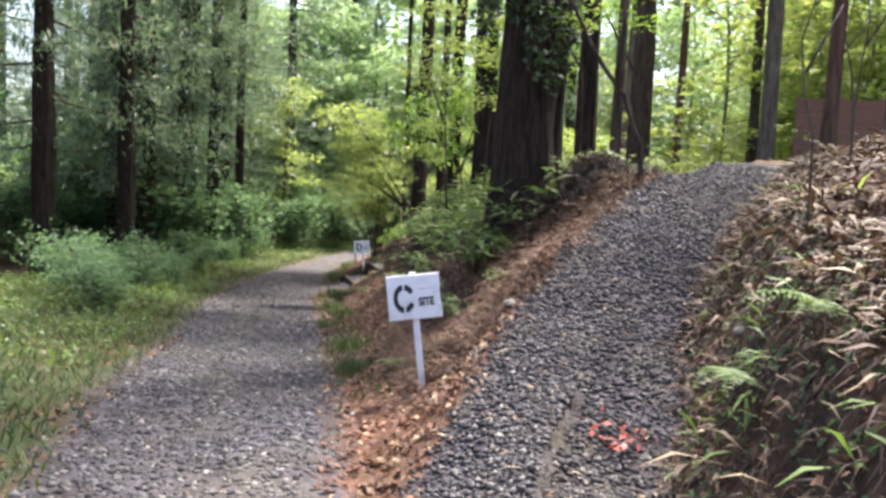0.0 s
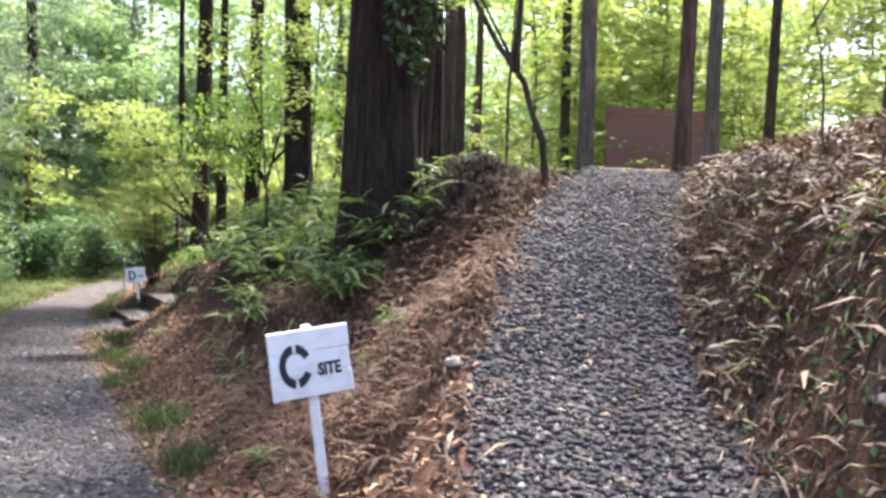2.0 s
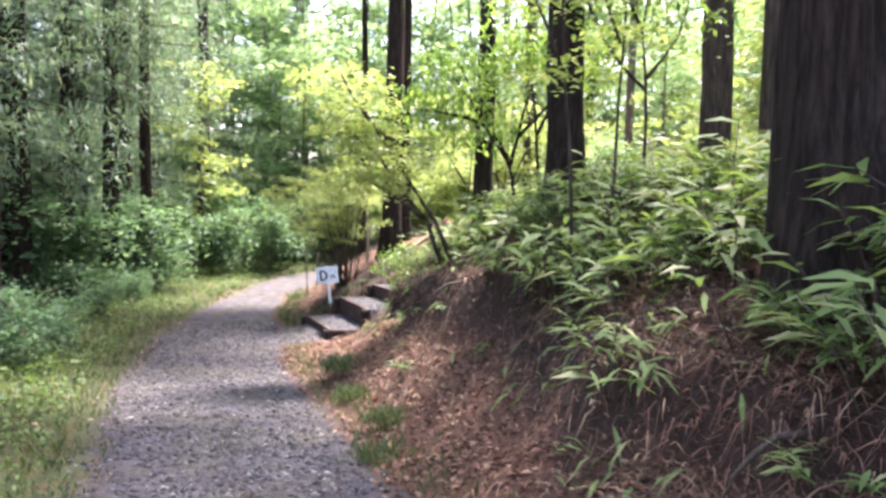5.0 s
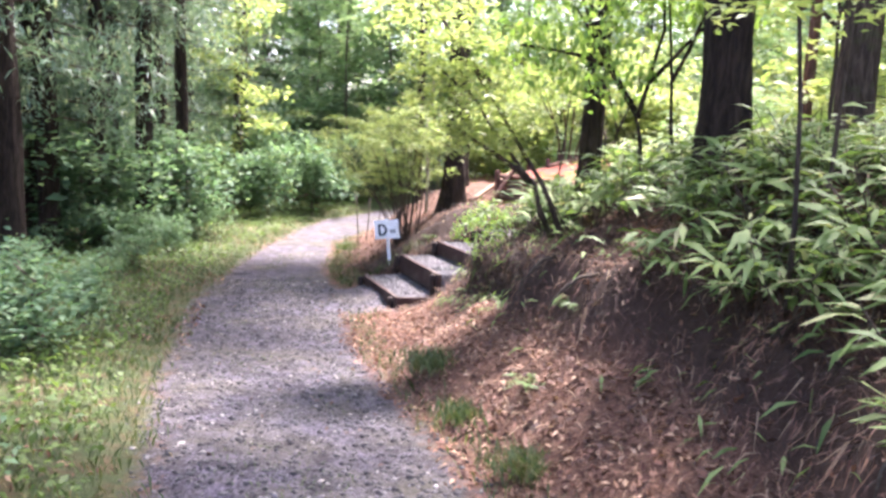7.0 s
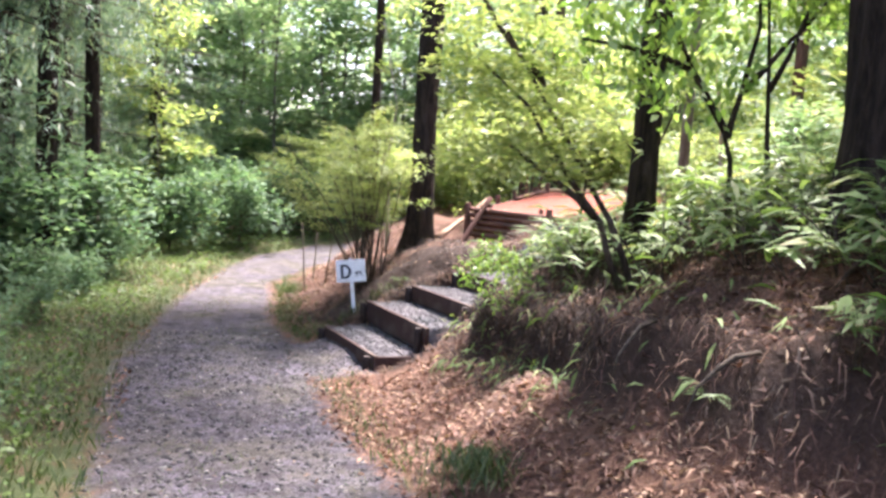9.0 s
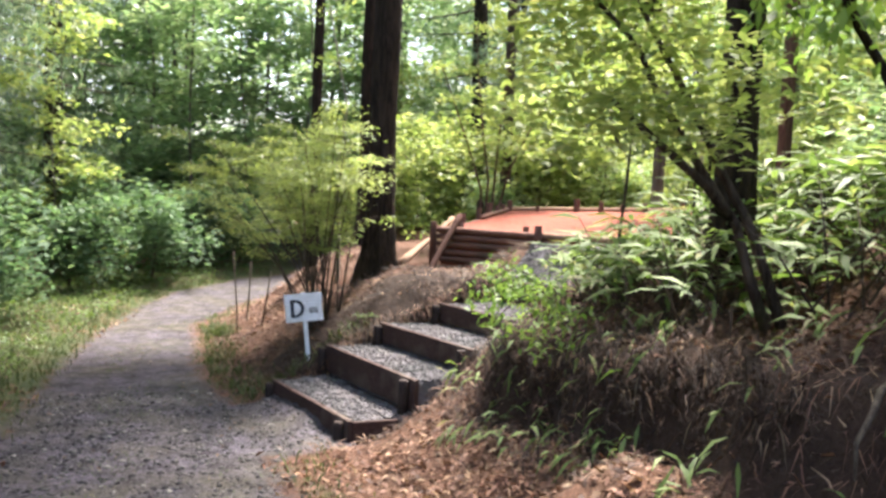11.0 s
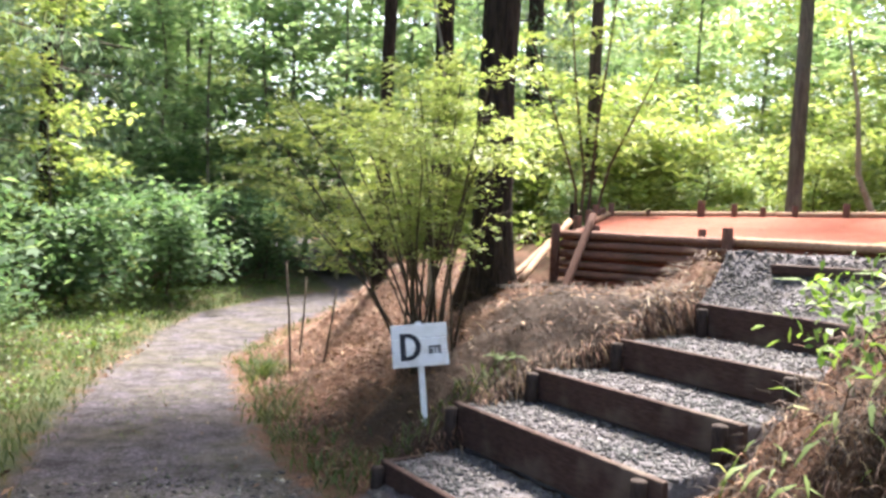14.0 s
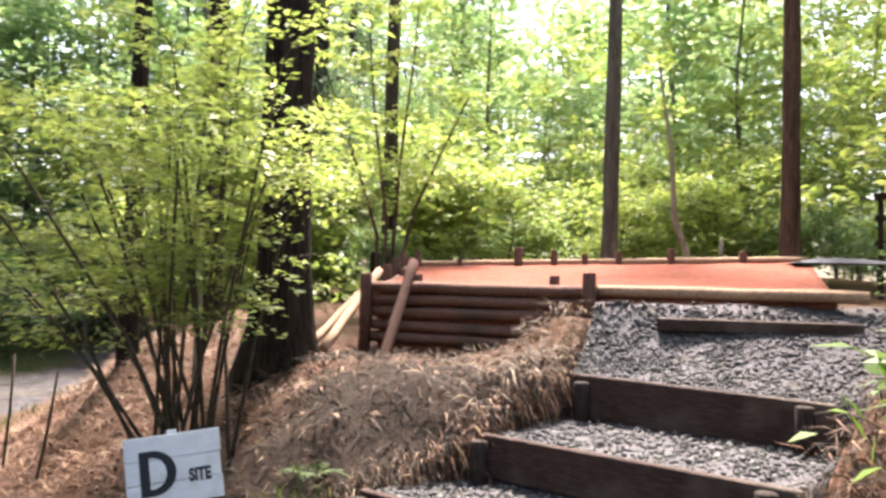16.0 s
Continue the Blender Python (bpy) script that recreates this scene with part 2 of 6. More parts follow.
def fast_mesh(name, verts, faces, mat=None, smooth=False):
    """A mesh from arrays; all faces have the same number of corners."""
    verts, faces = np.asarray(verts, np.float32), np.asarray(faces, np.int32)
    me = bpy.data.meshes.new(name)
    me.vertices.add(len(verts))
    me.vertices.foreach_set("co", verts.ravel())
    me.loops.add(faces.size)
    me.polygons.add(len(faces))
    me.loops.foreach_set("vertex_index", faces.ravel())
    me.polygons.foreach_set("loop_start", np.arange(len(faces), dtype=np.int32) * faces.shape[1])
    if smooth:
        me.polygons.foreach_set("use_smooth", np.ones(len(faces), bool))
    me.update(calc_edges=True)
    me.validate()
    if mat:
        me.materials.append(mat)
    return me


def smooth01(v, a=0.0, b=1.0):
    q = np.clip((np.asarray(v, float) - a) / (b - a), 0, 1)
    return q * q * (3 - 2 * q)


def bm_part(name, bm, mat, parent=None, label="", smooth=False):
    me = bpy.data.meshes.new(name)
    bm.to_mesh(me)
    bm.free()
    if smooth:
        me.polygons.foreach_set("use_smooth", np.ones(len(me.polygons), bool))
    me.materials.append(mat)
    ob = new(name, me)
    ob.parent = parent
    if label:
        tagged(ob, label)
    return ob


def mesh_part(name, me, parent=None, label="", m=None):
    ob = new(name, me)
    ob.parent = parent
    if m is not None:
        ob.matrix_basis = m
    if label:
        tagged(ob, label)
    return ob


def thing(name, label, category, m=None, group=""):
    e = new(name)
    e.empty_display_size = 0.1
    if m is not None:
        e.matrix_basis = m
    return tagged(e, label, category, group)


def board(bm, size, m=None, bevel=0.006, warp=0.0):
    """A bevelled plank of that size, centred, laid at m."""
    r = bmesh.ops.create_cube(bm, size=1.0)
    vs = r["verts"]
    bmesh.ops.scale(bm, vec=size, verts=vs)
    es = list({e for v in vs for e in v.link_edges})
    out = bmesh.ops.bevel(bm, geom=es, offset=bevel, segments=1, affect="EDGES")
    vs = list({v for f in out["faces"] for v in f.verts} | {v for v in vs if v.is_valid})
    for v in vs:
        v.co += Vector((noise.noise(v.co * 5), noise.noise(v.co * 5 + Vector((9, 0, 0))), noise.noise(v.co * 5 + Vector((0, 9, 0))))) * warp
    if m is not None:
        bmesh.ops.transform(bm, matrix=m, verts=vs)
    return bm


def tube(points, radii, sides=10, rough=0.0, seed=0.0, closed=True):
    """Verts and quads of a round limb through the points; ends are closed by a shrunken ring."""
    points, radii = [Vector(p) for p in points], list(radii)
    if closed:
        points = [points[0]] + points + [points[-1]]
        radii = [radii[0] * 0.05] + radii + [radii[-1] * 0.05]
    verts, faces = [], []
    for i, (p, r) in enumerate(zip(points, radii)):
        a, b = points[max(i - 1, 0)], points[min(i + 1, len(points) - 1)]
        d = (b - a)
        d = d.normalized() if d.length > 1e-6 else Vector((0, 0, 1))
        u = d.cross(Vector((0.31, 0.95, 0.05)))
        u = u.normalized() if u.length > 1e-3 else Vector((1, 0, 0))
        w = d.cross(u)
        for k in range(sides):
            q = 2 * math.pi * k / sides
            rr = r * (1 + rough * noise.noise(Vector((math.cos(q) * 1.6 + seed, math.sin(q) * 1.6, p.z * 0.7 + p.x))))
            verts.append(p + (u * math.cos(q) + w * math.sin(q)) * rr)
    for i in range(len(points) - 1):
        for k in range(sides):
            n = (k + 1) % sides
            faces.append((i * sides + k, i * sides + n, (i + 1) * sides + n, (i + 1) * sides + k))
    return np.array([tuple(v) for v in verts]), np.array(faces)


def joined(parts):
    vs, fs, n = [], [], 0
    for v, f in parts:
        vs.append(v)
        fs.append(np.asarray(f) + n)
        n += len(v)
    return np.concatenate(vs), np.concatenate(fs)


def leaves(centers, size, wide=0.45, up=0.8, fold=0.12, droop=0.0, spread=0.35, gen=None, heading=None):
    """Folded four-cornered leaves at the centres: verts and quads."""
    gen = gen or rng
    n = len(centers)
    yaw = gen.uniform(0, 2 * math.pi, n) if heading is None else heading + gen.normal(0, 0.5, n)
    tilt = gen.normal(-droop, 1.0 - up + 0.05, n)
    roll = gen.normal(0, 1.0 - up + 0.05, n)
    d = np.stack([np.cos(yaw) * np.cos(tilt), np.sin(yaw) * np.cos(tilt), np.sin(tilt)], 1)
    side = np.stack([-np.sin(yaw), np.cos(yaw), np.zeros(n)], 1)
    nor = np.cross(d, side)
    nor *= np.sign(nor[:, 2:3]) + (nor[:, 2:3] == 0)
    s2 = side * np.cos(roll)[:, None] + nor * np.sin(roll)[:, None]
    L = size * gen.uniform(1 - spread, 1 + spread, n)[:, None]
    c = np.asarray(centers)
    v = np.stack([c - d * L * 0.5, c + s2 * L * wide * 0.5 + nor * L * fold, c + d * L * 0.5, c - s2 * L * wide * 0.5 + nor * L * fold], 1)
    return v.reshape(-1, 3), np.arange(4 * n).reshape(n, 4)


def blades(roots, tips, width, sag=0.15, gen=None):
    """Long curved blades of two quads from root to tip."""
    gen = gen or rng
    roots, tips = np.asarray(roots, float), np.asarray(tips, float)
    n = len(roots)
    d = tips - roots
    ln = np.linalg.norm(d, axis=1, keepdims=True) + 1e-6
    side = np.cross(d, np.array([0, 0, 1.0])) + gen.normal(0, 0.25, (n, 3)) * ln
    side /= np.linalg.norm(side, axis=1, keepdims=True) + 1e-6
    w = np.broadcast_to(np.asarray(width, float).reshape(-1, 1), (n, 1))
    mid = (roots + tips) / 2 + np.array([0, 0, 1.0]) * sag * ln
    v = np.stack([roots - side * w * 0.15, roots + side * w * 0.15, mid - side * w * 0.5, mid + side * w * 0.5, tips - side * w * 0.06, tips + side * w * 0.06], 1)
    i = np.arange(n)[:, None] * 6
    f = np.concatenate([i + [0, 1, 3, 2], i + [2, 3, 5, 4]], 1).reshape(-1, 4)
    return v.reshape(-1, 3), f


# ---------------------------------------------------------------- the lie of the land
WAY_Y = (-6, 3, 6, 9.3, 12.7, 17.2, 19, 24, 30, 45)
WAY_Z = (-0.05, -0.12, -0.25, -0.5, -0.68, -0.98, -1.03, -1.1, -1.0, -0.6)
LEFT_Y, LEFT_X = (-6, 0, 4, 6, 11, 14.3, 19, 22, 25, 28, 30, 32.5, 34), (-0.9, -1.2, -1.9, -2.5, -3.6, -4.45, -5.25, -5.3, -5.2, -4.75, -4.25, -2.8, -1.2)
RIGHT_Y, RIGHT_X = (-6, 0, 4.2, 6.4, 10.5, 12.5, 14.4, 16.6, 19, 22, 25.7, 28.3, 31, 34), (1.0, 0.55, -0.4, -0.76, -1.55, -1.95, -2.4, -2.85, -3.0, -3.6, -3.75, -2.9, -1.6, 2.0)
SIDE_Y, SIDE_X = (-6, 0, 3, 4, 5, 5.8, 7, 8.4, 10, 13, 18), (0.1, 0.1, 0.42, 0.57, 0.9, 1.13, 1.7, 2.6, 3.6, 5.2, 7.5)
SIDE_Z = (-0.05, -0.08, -0.12, -0.06, 0.28, 0.54, 1.02, 1.52, 1.80, 2.05, 2.25)


def face_of(s, y):
    """Distance from the path edge, counted so that the cut face of the bank lies at 0.7 to 1.1."""
    return s - np.interp(y, (6.5, 7.2, 8, 9, 10, 11.5, 15, 17, 18.5), (0.45, 0.45, 0.32, 0.25, 0.25, 0.42, 0.45, 0.82, 0.88)) - 0.10 * np.sin(1.7 * y) - 0.06 * np.sin(4.1 * y + 1)


def land(x, y):
    """Height of the ground."""
    x, y = np.asarray(x, float), np.asarray(y, float)
    base = np.interp(y, WAY_Y, WAY_Z)
    s = x - np.interp(y, RIGHT_Y, RIGHT_X)
    far = np.interp(y, (0, 5, 7, 10, 12, 17.3, 18.6, 22, 24, 30, 40), (1.4, 1.6, 1.8, 1.8, 2.05, 2.05, 1.4, 1.25, 1.2, 1.5, 1.6))
    back_off = 0.45 * smooth01(y, 15.0, 17.0) * smooth01(-y, -19.6, -18.9)
    soft_bank = far * smooth01(s - back_off, 0.1, 2.7)
    face = face_of(s, y)
    ledge = np.interp(y, (6.4, 7.4, 11.0, 12.7), (0.36, 0.46, 0.50, 0.58))
    foot = np.interp(y, (7.4, 11, 12.7, 15, 17), (0.42, 0.46, 0.66, 0.66, 0.45))
    cut_bank = foot * smooth01(s - back_off, 0.05, 1.25) + ledge * smooth01((face - np.interp(y, (13.8, 15.5), (0.64, 0.80))) / np.interp(y, (13.8, 15.5), (0.48, 0.20))) + (far - foot - ledge) * smooth01(face, 0.9, 2.8)
    w = smooth01(y, 6.4, 7.4) * smooth01(-y, -18.7, -18.0)
    z = base + soft_bank * (1 - w) + cut_bank * w + 0.06 * np.maximum(s - 2.7, 0) * smooth01(s, 2.7, 6)
    z = z - 0.10 * np.maximum(s - 16, 0)
    # the side path climbing to the upper site, and the bank beyond it
    xc, zc = np.interp(y, SIDE_Y, SIDE_X), np.interp(y, SIDE_Y, SIDE_Z)
    o = x - xc
    rise = smooth01(o, 0.55, 1.25) * np.interp(y, (-6, 4.5, 6.5, 8.5, 10, 14), (1.15, 1.15, 0.75, 0.34, 0.18, 0.05))
    rise = rise + 0.65 * smooth01(o, 0.9, 4.2) * np.interp(y, (-6, 6.8, 8.5, 11, 14), (1.0, 1.0, 0.8, 0.5, 0.1))
    near = smooth01(-y, -20, -14)
    z = np.where(o > 0, z * (1 - near) + (zc + rise) * near, z)
    w = smooth01(-np.abs(o), -1.05, -0.5) * near
    w = np.where((o < 0), w * smooth01(y, 3.2, 5.2), w)
    z = z * (1 - w) + (zc + np.where(o > 0, rise, 0)) * w
    # mound at the foot of the big tree
    z = z + 0.52 * np.exp(-((x - 1.38) / 0.5) ** 2 - ((y - 9.0) / 0.8) ** 2)
    # left verge and wood
    q = np.interp(y, LEFT_Y, LEFT_X) - x
    z = z + 0.10 * smooth01(q, 0.1, 0.9) - 0.018 * np.maximum(q - 2, 0) * smooth01(-q, -40, -10)
    # hollow for the stairs
    a, b = stair_frame(x, y)
    w = smooth01(a, 0.03, 0.12) * smooth01(-a, -4.5, -4.2) * smooth01(b - np.interp(a, (0, 1.3, 1.8, 2.7, 3.4), (-0.06, 0.0, 0.28, 0.26, -0.1)), -0.10, 0.02) * smooth01(-b, -2.1, -1.9)
    z = z * (1 - w) + np.minimum(z, -1.2 + 0.40 * a) * w
    edge = np.interp(a, (0, 1.3, 1.8, 2.7, 3.4), (-0.06, 0.0, 0.28, 0.26, -0.1))
    w = smooth01(a, -0.1, 0.3) * smooth01(-a, -4.0, -3.2) * smooth01(edge - b, -0.15, 0.0)
    z = z * (1 - w) + np.minimum(z, -0.95 + 0.45 * a + 0.35 * np.maximum(edge - b, 0)) * w
    # the slope rises to the landing's level beside it
    w = smooth01(b, -0.9, -0.15) * smooth01(-b, -0.2, -0.05) * smooth01(a, 2.45, 2.85) * smooth01(-a, -4.0, -3.5)
    z = z * (1 - w) + np.maximum(z, 0.14 + 0.66 * np.clip(a - 2.8, 0, 0.6)) * w
    # level bed under the tent pitch
    inner = smooth01(x + 0.43 * (y - 23.5), 0.2, 1.1) * smooth01(y, 19.6, 20.6) * smooth01(-y, -29, -27) * smooth01(-x, -7, -6)
    z = z * (1 - inner) + np.minimum(z, 0.30 + 0.075 * np.maximum(x, 0)) * inner
    return z


STAIR = Vector((-2.85, 20.5))
STAIR_SIDE = Vector((0.285, -0.9585))
STAIR_ON = Vector((0.9585, 0.285))


def stair_frame(x, y):
    """How far a place lies up the stairs and along their boards."""
    dx, dy = x - STAIR.x, y - STAIR.y
    return dx * STAIR_ON.x + dy * STAIR_ON.y, dx * STAIR_SIDE.x + dy * STAIR_SIDE.y


def gravel_mask(x, y):
    l, r = np.interp(y, LEFT_Y, LEFT_X), np.interp(y, RIGHT_Y, RIGHT_X)
    main = smooth01(np.minimum(x - l, r - x), -0.30, 0.40)
    o = np.abs(x - np.interp(y, SIDE_Y, SIDE_X))
    side = smooth01(-o, -0.78, -0.42) * smooth01(y, 1.5, 3.0) * smooth01(-y, -13, -11)
    a, b = stair_frame(x, y)
    apron = smooth01(a, -1.3, -0.6) * smooth01(-a, -0.25, 0.0) * smooth01(b, -0.1, 0.2) * smooth01(-b, -2.2, -1.8)
    return np.maximum(np.maximum(main, side), apron)


def grass_mask(x, y):
    q = np.interp(y, LEFT_Y, LEFT_X) - x
    s = x - np.interp(y, RIGHT_Y, RIGHT_X)
    left = smooth01(q, -0.45, 0.1) * (1 - 0.45 * smooth01(q, 2.0, 5.0))
    right = 0.55 * smooth01(s, -0.2, 0.05) * smooth01(-s, -0.55, -0.25) * smooth01(y, 5.5, 7)
    upper = 0.55 * smooth01(s, 2.6, 4.0) * smooth01(y, 9, 12)
    return np.maximum(np.maximum(left, right), upper)


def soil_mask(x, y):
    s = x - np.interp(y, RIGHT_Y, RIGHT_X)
    # cut face: bare soil whose dark colour includes the undercut's shade
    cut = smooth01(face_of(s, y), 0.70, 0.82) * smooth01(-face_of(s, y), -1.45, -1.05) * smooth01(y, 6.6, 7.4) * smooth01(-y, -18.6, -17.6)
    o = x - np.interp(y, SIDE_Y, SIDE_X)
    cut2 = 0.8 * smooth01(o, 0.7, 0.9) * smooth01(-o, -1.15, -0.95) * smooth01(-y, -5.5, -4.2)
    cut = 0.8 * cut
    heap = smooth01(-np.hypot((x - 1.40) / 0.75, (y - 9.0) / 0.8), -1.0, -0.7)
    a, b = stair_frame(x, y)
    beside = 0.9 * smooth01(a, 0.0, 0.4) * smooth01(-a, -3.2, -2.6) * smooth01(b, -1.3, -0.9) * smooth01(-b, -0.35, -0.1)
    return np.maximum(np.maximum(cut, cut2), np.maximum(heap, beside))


def graded(lo, hi, step, reach):
    mid = np.arange(lo, hi + 1e-6, step)
    out, d, v = [], step, 0.0
    while v < reach:
        d *= 1.16
        v += d
        out.append(v)
    out = np.array(out)
    return np.concatenate([lo - out[::-1], mid, hi + out])


def lumps(x, y):
    """Unevenness of the ground, coarser on the littered bank beside the climbing path."""
    x, y = np.asarray(x, float), np.asarray(y, float)
    o = x - np.interp(y, SIDE_Y, SIDE_X)
    heap = 0.16 * smooth01(o, 0.95, 1.5) * smooth01(-y, -10.5, -8.5) + 0.07 * smooth01(s_of(x, y), 0.7, 1.2) * smooth01(-o, 0.3, 0.7) * smooth01(y, 6, 8)
    out = np.zeros(x.shape)
    for k in np.ndindex(x.shape):
        p = Vector((x[k], y[k], 0))
        out[k] = 0.05 * noise.noise(p * 1.1) + 0.030 * noise.noise(p * 3.7) + 0.014 * noise.noise(p * 9)
        if heap[k] > 0.002:
            out[k] += heap[k] * (noise.noise(p * 2.4) + 0.6 * noise.noise(p * 5.5))
    return out * (1 - 0.72 * gravel_mask(x, y))


def s_of(x, y):
    return x - np.interp(y, RIGHT_Y, RIGHT_X)


def build_ground():
    xs, ys = graded(-7.0, 6.0, 0.075, 500), graded(-1.0, 31.0, 0.095, 500)
    X, Y = np.meshgrid(xs, ys)
    Z = land(X, Y)
    near = (np.abs(X) < 14) & (Y > -4) & (Y < 40)
    Z[near] += lumps(X[near], Y[near])
    verts = np.stack([X, Y, Z], -1).reshape(-1, 3)
    ny, nx = X.shape
    i = (np.arange(ny - 1)[:, None] * nx + np.arange(nx - 1)[None]).ravel()
    me = fast_mesh("ground", verts, np.stack([i, i + 1, i + nx + 1, i + nx], 1), FLOOR, True)
    for key, f in (("gravel", gravel_mask), ("grass", grass_mask), ("soil", soil_mask)):
        a = me.attributes.new(key, "FLOAT", "POINT")
        a.data.foreach_set("value", f(X, Y).ravel().astype(np.float32))
    ob = new("ground", me)
    return tagged(ob, "forest floor with gravel walking paths and leaf litter", "ground", kind="structure")


build_ground()

# ---------------------------------------------------------------- trees


def trunk_mesh(name, height, r0, r1, mat, sides=16, flare=0.35, bend=0.25, seed=0.0, lean=(0.0, 0.0)):
    n = 18
    pts, rad = [], []
    for i in range(n + 1):
        q = i / n
        q = q ** 1.5
        z = q * height - 0.35
        pts.append((lean[0] * z + bend * noise.noise(Vector((seed, q * 2.1, 0))) * q, lean[1] * z + bend * noise.noise(Vector((seed, 7, q * 2.1))) * q, z))
        rad.append((r0 * (1 - q) + r1 * q) * (1 + flare * math.exp(-max(z, 0) * 3.2)))
    v, f = tube(pts, rad, sides, 0.22, seed)
    a = np.arctan2(v[:, 1] - np.interp(v[:, 2], [p[2] for p in pts], [p[1] for p in pts]), v[:, 0] - np.interp(v[:, 2], [p[2] for p in pts], [p[0] for p in pts]))
    k = 1 + 0.022 * np.sin(a * 11 + seed + v[:, 2] * 1.1) + 0.03 * np.sin(a * 4 - v[:, 2] * 0.8) + 0.02 * np.sin(a * 7 + v[:, 2] * 2.3)
    v[:, 0] = np.interp(v[:, 2], [p[2] for p in pts], [p[0] for p in pts]) + (v[:, 0] - np.interp(v[:, 2], [p[2] for p in pts], [p[0] for p in pts])) * k
    v[:, 1] = np.interp(v[:, 2], [p[2] for p in pts], [p[1] for p in pts]) + (v[:, 1] - np.interp(v[:, 2], [p[2] for p in pts], [p[1] for p in pts])) * k
    return fast_mesh(name, v, f, mat, True)


def limbs_mesh(name, z0, z1, count, reach, r, mat, gen, rise=0.15, lean=(0, 0)):
    parts, tips = [], []
    for i in range(count):
        z = z0 + (z1 - z0) * (i + gen.uniform(0, 0.8)) / count
        a = gen.uniform(0, 2 * math.pi)
        ln = reach * gen.uniform(0.6, 1.1)
        p0 = Vector((lean[0] * z, lean[1] * z, z))
        pts = [p0 + Vector((math.cos(a), math.sin(a), 0)) * ln * q + Vector((gen.normal(0, 0.05), gen.normal(0, 0.05), rise * ln * q * (1.4 - 0.6 * q))) for q in (0, 0.3, 0.65, 1.0)]
        parts.append(tube(pts, [r, r * 0.75, r * 0.5, r * 0.15], 4, closed=False))
        tips += [tuple(p) for p in pts[1:]]
    v, f = joined(parts)
    return fast_mesh(name, v, f, mat, True), tips


def sprays(tips, per, radius, flat, size, mat, name, gen, wide=0.5, up=0.75, droop=0.1):
    """A crown of separate leafy sprays round the limbs' ends."""
    cs = []
    for p in tips:
        k = int(per * gen.uniform(0.6, 1.3))
        r = radius * gen.uniform(0.6, 1.25)
        a, q = gen.uniform(0, 2 * math.pi, k), np.sqrt(gen.uniform(0, 1, k))
        cs.append(np.stack([p[0] + np.cos(a) * q * r, p[1] + np.sin(a) * q * r, p[2] + gen.normal(0, flat * r, k) - 0.25 * r * q * q], 1))
    v, f = leaves(np.concatenate(cs), size, wide, up, 0.1, droop, gen=gen)
    return fast_mesh(name, v, f, mat)


def make_tree(kind, seed, height, r0, bark, leaf, z0, z1, count, reach, per, radius, flat, size, label, category="tree", rise=0.15, bend=0.25, droop=0.1, wide=0.5, up=0.75, lean=(0, 0), flare=0.35):
    gen = np.random.default_rng(seed)
    root = thing(kind, label, category)
    mesh_part("trunk", trunk_mesh("trunk", height, r0, r0 * 0.45, bark, (40 if r0 > 0.3 else 24) if r0 > 0.1 else 8, flare, bend, seed * 1.7, lean), root)
    lm, tips = limbs_mesh("limb", z0, z1, count, reach, max(0.012, r0 * 0.16), TWIG, gen, rise, lean)
    mesh_part("limb", lm, root)
    mesh_part("crown", sprays(tips, per, radius, flat, size, leaf, "crown", gen, wide, up, droop), root)
    return root


def stand(ob, x, y, turn=0.0, size=1.0, sink=0.05):
    ob.matrix_basis = pose(x, y, float(land(x, y)) - sink, 0, 0, turn) @ Matrix.Scale(size, 4)
    return ob


def again(ob, x, y, turn=0.0, size=1.0, sink=0.05):
    c = copy_thing(ob, Matrix())
    c.matrix_basis = pose(x, y, float(land(x, y)) - sink, 0, 0, turn) @ Matrix.Scale(size, 4)
    return c


# kinds of the wood round about, each built once
CEDAR = [make_tree("cedar_tree", 11 + i, 17, 0.24, BARK_DARK, LEAF_CEDAR, 2.4, 12, 32, 2.2, 64, 0.75, 0.25, 0.24, "tall dark cedar with drooping green sprays", rise=-0.18, droop=0.55, wide=0.17, up=0.6) for i in range(3)]
BROAD = [make_tree("broadleaf_tree", 21 + i, 11, 0.055, BARK_GREY, LEAF_BLUE, 0.8, 9.0, 28, 2.5, 38, 0.85, 0.18, 0.27, "slender broadleaf tree with layered blue-green leaves", rise=0.2, bend=1.1) for i in range(3)]
LIMY = [make_tree("young_tree", 31 + i, 8.5, 0.034, BARK_GREY, LEAF_LIME, 0.5, 7.5, 28, 1.9, 40, 0.7, 0.13, 0.2, "slender young tree with sunlit yellow-green leaves", rise=0.22, bend=1.0) for i in range(3)]
BUSH = [make_tree("undergrowth_bush", 41 + i, 1.6, 0.03, TWIG, LEAF_BLUE, 0.25, 1.5, 15, 1.0, 44, 0.5, 0.3, 0.14, "dense green undergrowth bush with broad leaves", "bush", rise=0.4) for i in range(2)]
DARKBUSH = [make_tree("shade_bush", 51 + i, 1.9, 0.03, TWIG, LEAF_DARK, 0.25, 1.8, 15, 1.15, 44, 0.55, 0.3, 0.16, "dark green shade bush under the trees", "bush", rise=0.4) for i in range(2)]
LIMBUSH = [make_tree("sunlit_bush", 61 + i, 1.9, 0.022, TWIG, LEAF_LIME, 0.2, 1.9, 20, 1.1, 52, 0.5, 0.16, 0.13, "bushy young growth with sunlit yellow-green leaves", "bush", rise=0.35) for i in range(2)]
